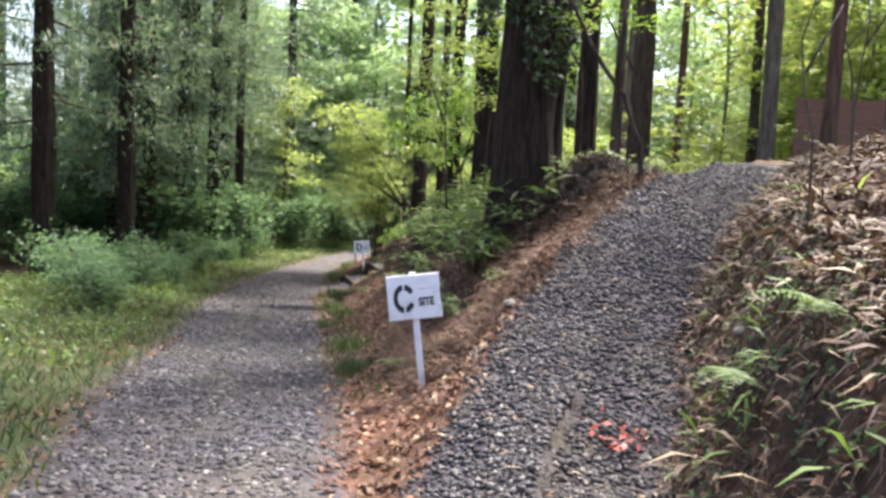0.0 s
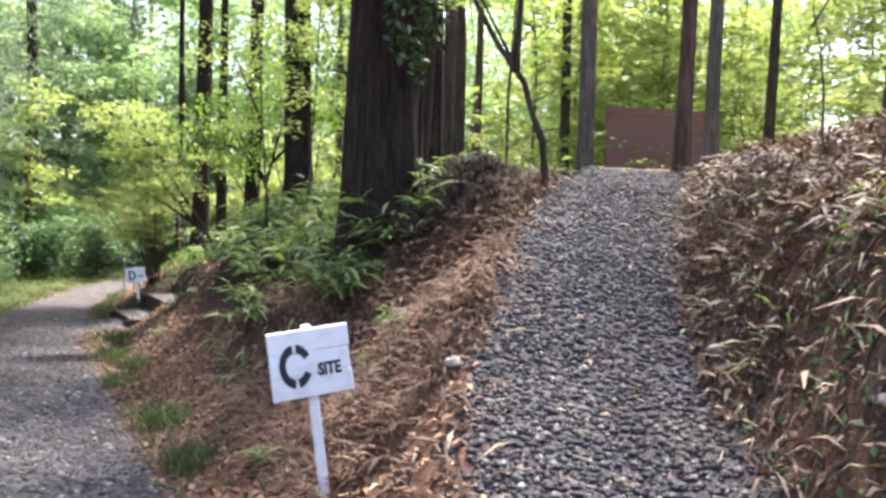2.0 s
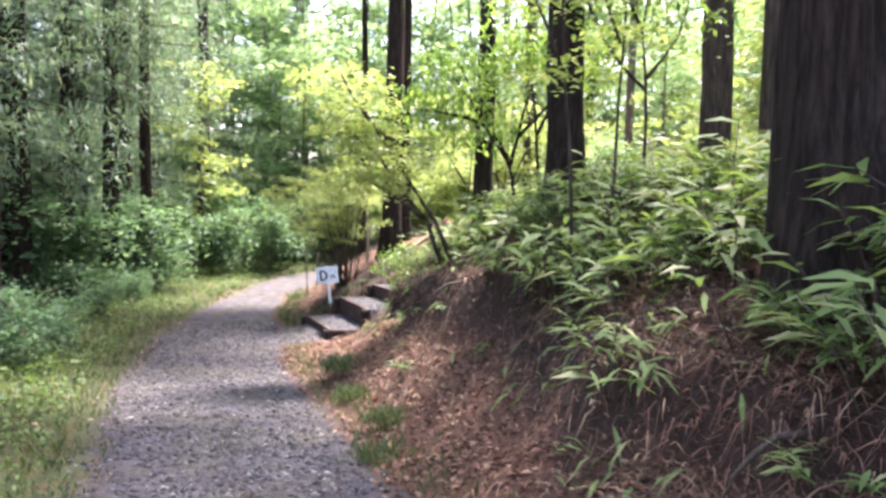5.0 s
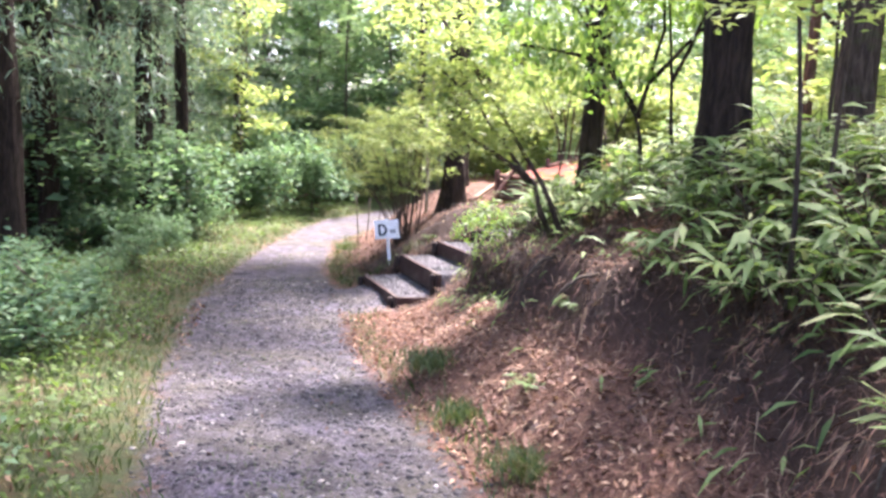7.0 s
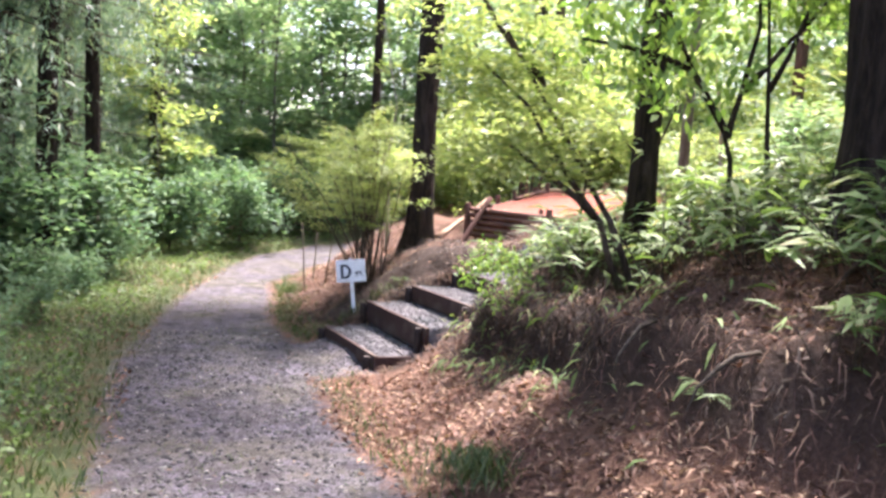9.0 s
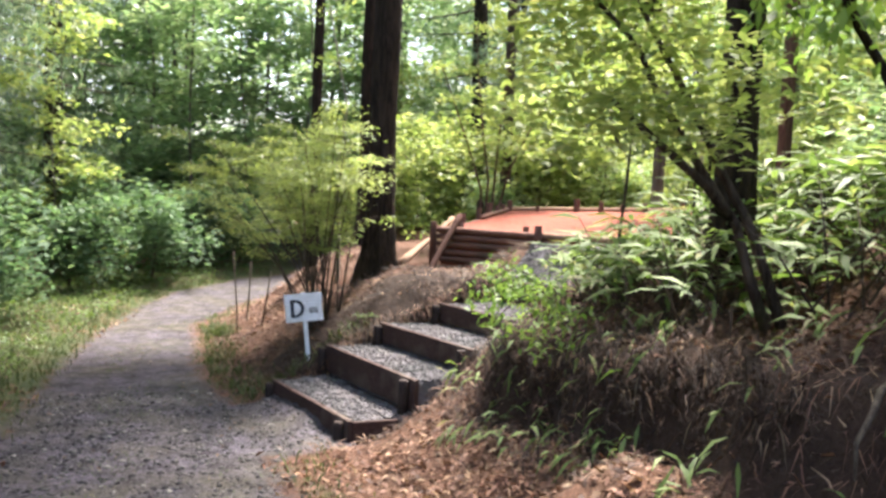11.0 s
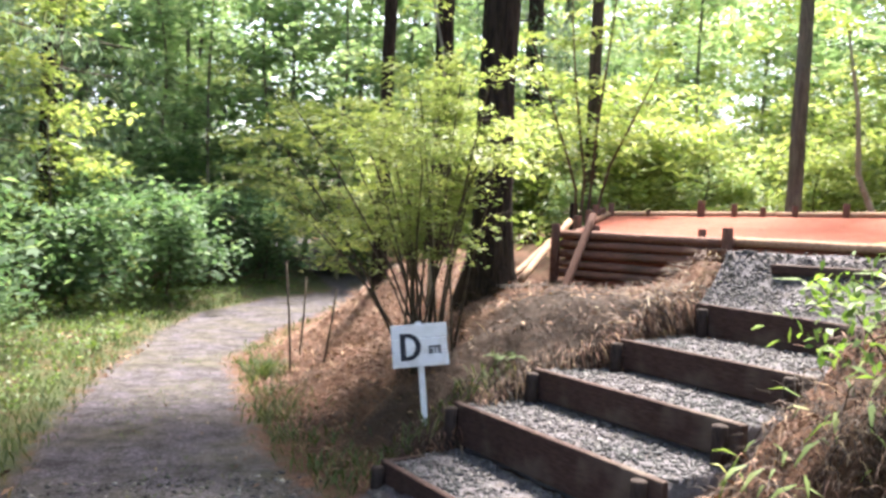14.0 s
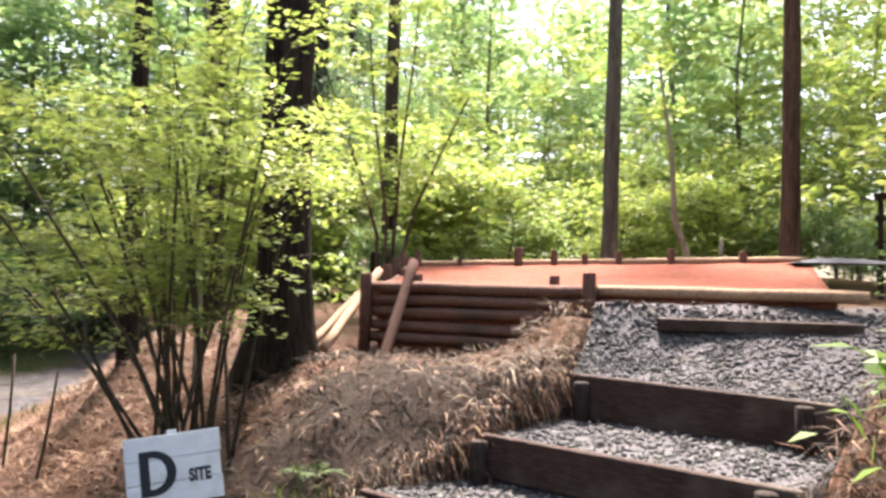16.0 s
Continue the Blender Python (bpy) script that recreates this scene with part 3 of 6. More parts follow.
CEDAR_POLE = [make_tree("cedar_tree", 15 + i, 18, 0.19, BARK_DARK, LEAF_CEDAR, 5.0, 13, 24, 2.1, 60, 0.75, 0.25, 0.24, "tall cedar with a bare dark trunk below its sprays", rise=-0.18, droop=0.55, wide=0.17, up=0.6) for i in range(2)]

used = {}


def plant(kinds, x, y, size=1.0, gen=rng):
    ob = kinds[int(gen.integers(len(kinds)))]
    turn = float(gen.uniform(0, 360))
    if ob.name not in used:
        used[ob.name] = True
        return stand(ob, x, y, turn, size)
    return again(ob, x, y, turn, size)


LOWBUSH = [make_tree("low_bush", 57 + i, 0.7, 0.012, TWIG, LEAF_DARK, 0.1, 0.65, 12, 0.5, 46, 0.26, 0.4, 0.075, "low green bush on the grassy verge", "bush", rise=0.5) for i in range(2)]
gw = np.random.default_rng(3)


def fill(kinds, count, xr, yr, size, keep, gap):
    done = []
    for _ in range(count * 12):
        if len(done) >= count:
            break
        x, y = gw.uniform(*xr), gw.uniform(*yr)
        if not keep(x, y) or any((x - a) ** 2 + (y - b) ** 2 < gap * gap for a, b in done):
            continue
        done.append((x, y))
        plant(kinds, x, y, gw.uniform(*size), gw)


def left_of_way(x, y, d):
    return x < np.interp(y, LEFT_Y, LEFT_X) - d


fill(CEDAR, 19, (-24, -7), (8, 44), (0.8, 1.25), lambda x, y: left_of_way(x, y, 3.0) and x < -0.12 * y - 4.5, 1.7)
fill(BROAD, 16, (-16, 4), (38, 60), (1.2, 1.75), lambda x, y: True, 2.4)
fill(CEDAR, 10, (-13, -6.5), (20, 36), (0.7, 1.0), lambda x, y: left_of_way(x, y, 2.2), 2.0)
fill(DARKBUSH, 18, (-16, -6.6), (19, 38), (0.7, 1.2), lambda x, y: left_of_way(x, y, 2.0), 1.4)
fill(DARKBUSH, 14, (-9.5, 0.5), (28, 40), (0.8, 1.25), lambda x, y: left_of_way(x, y, 1.2) or y > 35.5, 1.3)
fill(LIMY, 15, (1.0, 22), (22, 48), (0.8, 1.3), lambda x, y: y > 29 - 0.5 * x and not (x < 6.5 and y < 28), 1.9)
fill(LIMY, 12, (2.2, 16), (18.6, 24), (0.8, 1.2), lambda x, y: not (x < 7 and y > 19.3) and x > 0.25 * y - 1.5, 1.8)
fill(BROAD, 10, (6, 34), (28, 60), (1.0, 1.6), lambda x, y: y > 30 - 0.4 * x, 2.6)
fill(BUSH, 22, (1.5, 18), (14.5, 36), (0.6, 1.0), lambda x, y: not (x > 3 and y < 19.5) and not (x < 6.8 and 18.6 < y < 28.5), 1.5)
fill(LIMY, 14, (7, 24), (8, 20), (0.8, 1.2), lambda x, y: x > 0.75 * y and x > 8, 2.0)
fill(BROAD, 9, (8, 26), (29, 46), (0.8, 1.2), lambda x, y: y > 34 - 0.3 * x, 3.0)
fill(BROAD, 5, (-7, 2), (35, 41), (0.75, 1.05), lambda x, y: True, 2.2)
for k, (x, y) in enumerate(((-6.9, 31.5),)):
    plant(LIMY, x, y, 0.85, gw)
fill(CEDAR, 14, (-30, 34), (50, 75), (1.0, 1.5), lambda x, y: True, 4.0)
fill(CEDAR, 2, (4, 19), (33, 44), (0.8, 1.1), lambda x, y: y > 33 - 0.3 * x, 3.0)
fill(CEDAR, 5, (-16, -4), (44, 58), (1.1, 1.4), lambda x, y: True, 2.5)
fill(BROAD, 4, (-34, -20), (4, 40), (0.9, 1.3), lambda x, y: True, 3.0)


fill(BUSH, 26, (-24, 30), (38, 58), (2.0, 3.2), lambda x, y: True, 3.0)
fill(LIMBUSH, 16, (4, 24), (26, 36), (1.0, 1.7), lambda x, y: y > 31 - 0.35 * x, 2.0)
fill(DARKBUSH, 10, (-24, -9), (12, 40), (1.6, 2.6), lambda x, y: left_of_way(x, y, 4.5), 2.5)
fill(LOWBUSH, 22, (-9, -2.6), (6.5, 30), (0.7, 1.25), lambda x, y: left_of_way(x, y, 1.0) and not left_of_way(x, y, 3.4), 0.9)


fill(BROAD, 18, (-22, 42), (46, 66), (1.6, 2.2), lambda x, y: True, 3.5)
gx = np.random.default_rng(9)
for x, y, size in ((-12.0, 27.0, 1.5), (-10.6, 29.5, 1.4), (-9.0, 31.0, 1.5), (-13.5, 24.0, 1.4), (-11.5, 33.0, 1.8), (-15.0, 29.0, 1.8)):
    plant(BUSH, x, y, size, gx)
for x, y, size in ((-8.2, 28.6, 0.9), (-10.0, 25.4, 0.9), (-12.6, 21.0, 1.2), (-14.5, 18.5, 1.3)):
    plant(DARKBUSH, x, y, size, gx)
for x, y, size in ((-9.4, 23.6, 1.0), (-8.3, 23.9, 0.9), (-7.9, 25.6, 1.05), (-7.4, 26.9, 0.85), (-9.0, 26.3, 1.1)):
    plant(CEDAR_POLE, x, y, size, gx)
for x, y, size in ((0.6, 29.4, 1.0), (2.2, 30.2, 1.2), (-0.7, 29.2, 0.9), (3.9, 29.6, 1.1), (1.4, 31.4, 1.3), (5.2, 29.0, 1.0), (6.6, 27.6, 0.9), (7.9, 26.6, 1.0)):
    plant(LIMBUSH, x, y, size, gx)


# full: density of the unseen high crown, set by the shade it should cast
def lone_trunk(x, y, r, height, bark, seed, label, lean=(0, 0), name="tree", flare=0.35, crown=LEAF_GREEN, z0=6.5, full=0):
    t = make_tree(name, seed, height, r, bark, crown, z0, height - 0.5, *((int(34 * full), 1.6 + 1.4 * full, 52, 0.85) if full else (8, 1.5, 30, 0.6)), 0.16, 0.24 if full else 0.2, label, bend=0.12, lean=lean, flare=flare)
    return stand(t, x, y, 0, 1, 0.0)


big = lone_trunk(0.78, 9.55, 0.36, 14, BARK_DARK, 61, "broad dark-barked old tree wound with climbing leaves", name="old_tree", flare=0.3, z0=10.5)
lone_trunk(1.13, 9.9, 0.11, 13, BARK_DARK, 62, "dark tree standing close behind the old tree", (0.02, 0), z0=9.0, full=0.09)
lone_trunk(1.75, 11.6, 0.145, 13, BARK_DARK, 63, "dark brown-barked tree on the upper ground", z0=9.0, full=0.09)
lone_trunk(0.44, 14.25, 0.21, 13, BARK_DARK, 64, "straight dark tree on top of the bank", (-0.03, 0), z0=9.0, full=0.09)
lone_trunk(-0.18, 16.53, 0.135, 13, BARK_DARK, 65, "straight dark brown tree above the stairs", (0.01, 0), z0=8.0, full=0.4)
lone_trunk(3.85, 18.2, 0.26, 14, BARK, 66, "stout brown tree on the upper ground")
lone_trunk(2.6, 14.0, 0.10, 12, BARK, 67, "slim brown tree on the upper ground")
# dense crown added above the view to shade the path and verge
lone_trunk(-1.24, 23.15, 0.21, 17, BARK_DARK, 68, "tall dark-barked tree with a flared foot by the tent pitch", (0.012, 0), flare=0.75, z0=10.5, full=1.0)
lone_trunk(-0.75, 26.9, 0.15, 13, BARK_DARK, 69, "dark tree beyond the tent pitch")
# this crown too is added out of view, shading the path by the stairs
lone_trunk(-1.85, 25.7, 0.10, 13, BARK_DARK, 70, "thin dark tree beyond the leafy shrub", z0=8.0, full=0.65)
lone_trunk(5.99, 16.5, 0.165, 13, BARK_GREY, 71, "pale brown straight cedar beside the brown panel fence")
lone_trunk(6.3, 18.2, 0.12, 12, BARK, 72, "slim mossy tree beside the brown panel fence")
lone_trunk(4.95, 11.35, 0.105, 12, BARK_RED, 73, "reddish tree beside the brown panel fence", (0.02, 0))
lone_trunk(7.2, 14.2, 0.12, 12, BARK_GREY, 74, "grey tree beside the brown panel fence", (0.02, 0))
lone_trunk(8.6, 14.6, 0.10, 12, BARK, 75, "brown tree on the upper ground", (0.03, 0))
lone_trunk(7.4, 10.6, 0.10, 12, BARK, 76, "brown tree on the upper bank", (0.04, 0))
lone_trunk(4.97, 26.2, 0.125, 13, BARK_GREY, 77, "pale grey-brown tree behind the tent pitch", (0.02, 0))
lone_trunk(6.1, 23.95, 0.13, 13, BARK_RED, 78, "reddish tree with peeling bark behind the tent pitch", (0.01, 0), flare=0.5)
lone_trunk(3.0, 29.5, 0.14, 12, BARK, 79, "brown tree in the wood behind the tent pitch")

# ---------------------------------------------------------------- signs


def letter_c(bm, r, w, depth):
    """A stencilled C: two arcs with breaks above and below."""
    for a0, a1 in ((97, 263), (277, 334), (26, 83)):
        n = 14 if a1 - a0 > 90 else 5
        ring = []
        for i in range(n + 1):
            a = radians(a0 + (a1 - a0) * i / n)
            ring.append([bm.verts.new((math.cos(a) * q * 0.74, y, math.sin(a) * q)) for q, y in ((r, 0), (r - w, 0), (r - w, -depth), (r, -depth))])
        for a, b in zip(ring, ring[1:]):
            for k in range(4):
                bm.faces.new((a[k], a[(k + 1) % 4], b[(k + 1) % 4], b[k]))
        bm.faces.new(ring[0][::-1])
        bm.faces.new(ring[-1])


def letter_d(bm, r, w, depth):
    """A D: an upright and a half-round bow."""
    board(bm, (w, depth, 2 * r), pose(-r * 0.62, -depth / 2, 0), 0.001)
    n, ring = 14, []
    for i in range(n + 1):
        a = radians(90 - 180 * i / n)
        ring.append([bm.verts.new((-r * 0.30 + max(math.cos(a), 0) * q * 1.0, y, math.sin(a) * (q if q == r else r - w * 0.75))) for q, y in ((r, 0), (r - w, 0), (r - w, -depth), (r, -depth))])
    for a, b in zip(ring, ring[1:]):
        for k in range(4):
            bm.faces.new((a[k], a[(k + 1) % 4], b[(k + 1) % 4], b[k]))
    for z in (r - w * 0.375, -r + w * 0.375):
        board(bm, (r * 0.40, depth, w * 0.75), pose(-r * 0.42, -depth / 2, z), 0.001)


def site_word(parent, size, m):
    cu = bpy.data.curves.new("word", "FONT")
    cu.body, cu.size, cu.extrude, cu.offset = "SITE", size, 0.001, 0.0032
    tmp = bpy.data.objects.new("word", cu)
    scene.collection.objects.link(tmp)
    bpy.context.view_layer.update()
    me = bpy.data.meshes.new_from_object(tmp.evaluated_get(bpy.context.evaluated_depsgraph_get()))
    bpy.data.objects.remove(tmp)
    me.materials.clear()
    me.materials.append(BLACK)
    return mesh_part("lettering", me, parent, "black stencilled word", m)


def site_sign(letter, x, y, z, ground, width, height, yaw, tilt, label):
    root = thing("site_sign", label, "sign", pose(x, y, z, 0, tilt, yaw), "camp site signs")
    h = height / 3
    for i in range(3):
        bm = bmesh.new()
        board(bm, (width + (0.004, -0.003, 0.002)[i], 0.022, h - 0.003), pose((0.001, -0.002, 0)[i], 0, (i - 1) * h), 0.003, 0.002)
        bm_part("plank", bm, WHITE, root)
    bm = bmesh.new()
    low = ground - z - 0.25
    board(bm, (0.045, 0.03, height / 2 + 0.012 - low), pose(0, 0.027, (height / 2 + 0.012 + low) / 2), 0.004, 0.002)
    bm_part("post", bm, WHITE, root, "white wooden post")
    bm = bmesh.new()
    (letter_c if letter == "C" else letter_d)(bm, height * 0.32, height * 0.13, 0.0015)
    bmesh.ops.recalc_face_normals(bm, faces=bm.faces)
    ob = bm_part("letter", bm, BLACK, root, "large black stencilled letter " + letter)
    ob.matrix_basis = pose(-width * 0.19 if letter == "C" else -width * 0.15, -0.0125, -height * 0.02)
    site_word(root, height * 0.25, pose(width * (0.08 if letter == "C" else 0.15), -0.0135, -height * 0.2, 90, 0, 0) @ Matrix.Diagonal((0.74 if letter == "C" else 0.66, 1, 1, 1)))


site_sign("C", -0.185, 6.04, 0.55, 0.02, 0.38, 0.325, 5, -7.8, "white wooden site sign lettered C on a leaning post")
site_sign("D", -2.49, 21.0, -0.14, -0.80, 0.415, 0.32, -12, -6.5, "white wooden site sign lettered D beside the timber stairs")


# ---------------------------------------------------------------- stones
def stones(places, lo, hi, gen, flat=0.6):
    """Chipped stones, eight faces each."""
    n = len(places)
    base = np.array([(1, 0, 0), (0, 1, 0), (-1, 0, 0), (0, -1, 0), (0.1, 0.1, 1), (0, 0, -1)], float)
    tri = np.array([(0, 1, 4), (1, 2, 4), (2, 3, 4), (3, 0, 4), (1, 0, 5), (2, 1, 5), (3, 2, 5), (0, 3, 5)])
    v = base[None] * gen.uniform(0.6, 1.25, (n, 6, 1)) + gen.normal(0, 0.16, (n, 6, 3))
    v *= (lo + (hi - lo) * gen.uniform(0, 1, n) ** 2)[:, None, None]
    v[:, :, 2] *= flat
    a = gen.uniform(0, 2 * math.pi, n)
    c, s = np.cos(a)[:, None], np.sin(a)[:, None]
    x, y = v[:, :, 0] * c - v[:, :, 1] * s, v[:, :, 0] * s + v[:, :, 1] * c
    v = np.stack([x, y, v[:, :, 2]], -1) + np.asarray(places)[:, None]
    return v.reshape(-1, 3), (tri[None] + 6 * np.arange(n)[:, None, None]).reshape(-1, 3)


# ---------------------------------------------------------------- timber stairs
def on_stair(a, b, z):
    p = STAIR + STAIR_ON * a + STAIR_SIDE * b
    return Vector((p.x, p.y, z))


STEPS = [(0.0, 0.0, 1.85, -0.84, 0.22), (0.63, -0.10, 1.88, -0.52, 0.29), (1.24, 0.04, 1.90, -0.28, 0.22), (1.85, 0.30, 1.92, -0.05, 0.22), (2.74, 0.22, 1.78, 0.20, 0.26)]
ALONG = math.degrees(math.atan2(STAIR_SIDE.y, STAIR_SIDE.x))


def timber_stairs():
    gen = np.random.default_rng(5)
    root = thing("timber_stairs", "dark-stained timber stairs filled with pale gravel beside the sign", "stairs", Matrix.Translation(on_stair(0, 0, -1.03)))
    back = root.matrix_basis.inverted()
    for i, (a, b0, b1, z, h) in enumerate(STEPS):
        bm = bmesh.new()
        board(bm, (b1 - b0, 0.05, h), None, 0.006, 0.004)
        c = on_stair(a + 0.025, (b0 + b1) / 2, z - h / 2)
        ob = bm_part("riser_board", bm, TIMBER, root)
        ob.matrix_basis = back @ pose(*c, 0, gen.normal(0, 0.4), ALONG)
        for b in (b0 + (0.03, 0.04, 0.05, 0.03, 0.16)[i], b1 - 0.12):
            p = on_stair(a - 0.045, b, z - 0.02 + gen.normal(0, 0.008))
            v, f = tube([(0, 0, -h - 0.12), (0, 0, -h * 0.5), (0, 0, -0.008), (0, 0, 0)], [0.046, 0.047, 0.047, 0.040], 12, 0.06, i + b)
            mesh_part("stake", fast_mesh("stake", v, f, STAKE, False), root, "dark round wooden stake", back @ Matrix.Translation(p))
        last = i == 4
        nxt = STEPS[i + 1] if not last else (0, 0.02, 3.0, 0, 0)

        def bed_place(u, w):
            """A place on the bed: u from board to board, w along the board."""
            lo = b0 + 0.02 + ((nxt[1] if last else min(nxt[1], b0)) - b0) * u
            hi = b1 - 0.02 + ((nxt[2] if last else max(nxt[2], b1)) - b1) * u
            bb = lo + (hi - lo) * w
            end = 3.38 + 0.51 * bb if last else nxt[0] + 0.01
            aa = a + 0.04 + (end - a - 0.04) * u
            zz = z - 0.025 + (0.47 * u ** 1.2 if last else 0.015 * u)
            return np.stack([STAIR.x + STAIR_ON.x * aa + STAIR_SIDE.x * bb, STAIR.y + STAIR_ON.y * aa + STAIR_SIDE.y * bb, zz], -1)

        na, nb = 9, 26
        U, W = np.meshgrid(np.linspace(0, 1, na), np.linspace(0, 1, nb), indexing="ij")
        v = bed_place(U, W).reshape(-1, 3)
        v[:, 2] += gen.normal(0, 0.006, len(v))
        low = v.copy()
        low[:, 2] -= 0.12 if last else 0.30
        k = (np.arange(na - 1)[:, None] * nb + np.arange(nb - 1)[None]).ravel()
        top = np.stack([k, k + nb, k + nb + 1, k + 1], 1)
        rim = np.concatenate([np.arange(nb), np.arange(1, na) * nb + nb - 1, (na - 1) * nb + np.arange(nb - 2, -1, -1), np.arange(na - 2, 0, -1) * nb])
        n = na * nb
        wall = np.stack([rim, np.roll(rim, -1), np.roll(rim, -1) + n, rim + n], 1)
        mesh_part("gravel_bed", fast_mesh("gravel_bed", np.concatenate([v, low]), np.concatenate([top, wall]), BED, True), root, "bed of pale loose gravel", back)
        m = 1400 if not last else 4600
        pl = bed_place(gen.uniform(0, 1, m), gen.uniform(0, 1, m))
        pl[:, 2] += 0.006
        v, f = stones(pl, 0.009, 0.024 if last else 0.030, gen)
        tagged(mesh_part("loose_gravel", fast_mesh("loose_gravel", v, f, STONE_PALE), root, "", back), kind="stuff")
    for a, b, ln, yaw in ((0.24, 1.88, 0.42, ALONG + 78), (0.18, -0.01, 0.34, ALONG + 90)):
        bm = bmesh.new()
        board(bm, (ln, 0.045, 0.2), None, 0.006, 0.003)
        ob = bm_part("side_board", bm, TIMBER, root)
        ob.matrix_basis = back @ pose(*on_stair(a, b, -0.945), 0, 0, yaw)


BED = plain("gravel_bed", (0.065, 0.059, 0.066), (0.155, 0.142, 0.152), 60, 0.9, 0.8, None, (0.085, 0.072, 0.066))
timber_stairs()


# ---------------------------------------------------------------- tent pitch of red earth, held by logs
CA, CB, CC, CD = Vector((-0.20, 23.5)), Vector((1.45, 20.30)), Vector((5.7, 23.4)), Vector((2.25, 27.2))


def pitch_z(x, y):
    return 0.70 + 0.079 * (x - 0.04) + 0.038 * (y - 23.1)


def log_part(root, back, p, q, r, mat=None, name="edge_log", seed=0.0, label=""):
    n = 7
    p, q = Vector(p), Vector(q)
    pts = [p.lerp(q, i / n) + Vector((0, 0, 0.010 * noise.noise(Vector((seed, i * 0.8, 0))))) for i in range(n + 1)]
    v, f = tube(pts, [r * (1 + 0.08 * noise.noise(Vector((seed, i, 3)))) for i in range(n + 1)], 10, 0.08, seed)
    return mesh_part(name, fast_mesh(name, v, f, mat or LOG, True), root, label, back)


def tent_pitch():
    gen = np.random.default_rng(8)
    root = thing("tent_pitch", "level tent pitch of red earth edged with round logs", "tent pitch", Matrix.Translation((2.2, 23.5, 0.4)))
    back = root.matrix_basis.inverted()
    n = 44
    U, V = np.meshgrid(np.linspace(0, 1, n), np.linspace(0, 1, n), indexing="ij")
    X = (1 - U) * (1 - V) * CA.x + U * (1 - V) * CB.x + U * V * CC.x + (1 - U) * V * CD.x
    Y = (1 - U) * (1 - V) * CA.y + U * (1 - V) * CB.y + U * V * CC.y + (1 - U) * V * CD.y
    Z = pitch_z(X, Y) - 0.01
    for i in range(n):
        for j in range(n):
            Z[i, j] += 0.018 * noise.noise(Vector((X[i, j] * 2.2, Y[i, j] * 2.2, 0))) + 0.008 * noise.noise(Vector((X[i, j] * 11, Y[i, j] * 11, 4)))
    v = np.stack([X, Y, Z], -1).reshape(-1, 3)
    low = v.copy()
    low[:, 2] -= 0.75
    k = (np.arange(n - 1)[:, None] * n + np.arange(n - 1)[None]).ravel()
    rim = np.concatenate([np.arange(n), np.arange(1, n) * n + n - 1, (n - 1) * n + np.arange(n - 2, -1, -1), np.arange(n - 2, 0, -1) * n])
    wall = np.stack([rim, np.roll(rim, -1), np.roll(rim, -1) + n * n, rim + n * n], 1)
    mesh_part("earth_bed", fast_mesh("earth_bed", np.concatenate([v, low]), np.concatenate([np.stack([k, k + n, k + n + 1, k + 1], 1), wall]), RED_EARTH, True), root, "raked bed of red earth", back)

    def edge(a, b, q, dz, out=0.0):
        p = a.lerp(b, q)
        side = Vector((b.y - a.y, -(b.x - a.x))).normalized() * out
        return Vector((p.x + side.x, p.y + side.y, pitch_z(p.x, p.y) + dz))

    for i in range(5):
        log_part(root, back, edge(CA, CB, -0.03 - 0.01 * (i % 2), 0.02 - 0.108 * i, 0.03), edge(CA, CB, 0.56 - 0.035 * i, 0.02 - 0.108 * i + 0.012 * (i % 3 - 1), 0.03), 0.047 - 0.004 * (i % 2), seed=i * 3.1)
        log_part(root, back, edge(CA, CD, 0.04 + 0.03 * i, -0.05 - 0.108 * i, -0.04), edge(CA, CD, 0.60 - 0.05 * i, -0.05 - 0.108 * i, -0.04), 0.046, seed=i * 3.1 + 40)
    log_part(root, back, edge(CA, CB, 0.54, 0.02, 0.02), edge(CA, CB, 1.05, 0.01, 0.02), 0.042, CUT, seed=21, label="pale front edging log")
    log_part(root, back, edge(CD, CC, -0.02, 0.02), edge(CD, CC, 0.5, 0.02), 0.045, CUT, seed=22, label="pale back edging log")
    log_part(root, back, edge(CD, CC, 0.5, 0.02), edge(CD, CC, 1.0, 0.02), 0.045, CUT, seed=23, label="pale back edging log")
    log_part(root, back, edge(CA, CD, 0.5, 0.02), edge(CA, CD, 1.0, 0.02), 0.045, seed=24)

    def post(p, up, r, down=0.6):
        v, f = tube([(0, 0, -down), (0, 0, 0), (0, 0, up - 0.008), (0, 0, up)], [r, r, r, r * 0.9], 12, 0.05, p.x)
        mesh_part("post", fast_mesh("post", v, f, LOG_POST), root, "round brown wooden post", back @ Matrix.Translation(p))

    for q, up, r in ((-0.02, 0.13, 0.052), (0.10, 0.13, 0.045), (0.45, 0.13, 0.04), (0.545, 0.15, 0.05)):
        post(edge(CA, CB, q, 0, -0.05 if 0.05 < q < 0.5 else 0.10), up, r)
    for q, up, r in ((0.01, 0.20, 0.05), (0.13, 0.09, 0.035), (0.29, 0.23, 0.06), (0.385, 0.18, 0.045), (0.465, 0.13, 0.04), (0.55, 0.15, 0.045), (0.68, 0.18, 0.05), (0.85, 0.14, 0.05)):
        post(edge(CD, CC, q, 0, 0.08), up, r, 0.4)
    for q, up in ((0.32, 0.15), (0.55, 0.17), (0.72, 0.22), (0.86, 0.14), (0.97, 0.13)):
        post(edge(CA, CD, q, 0, -0.09), up, 0.05, 0.5)
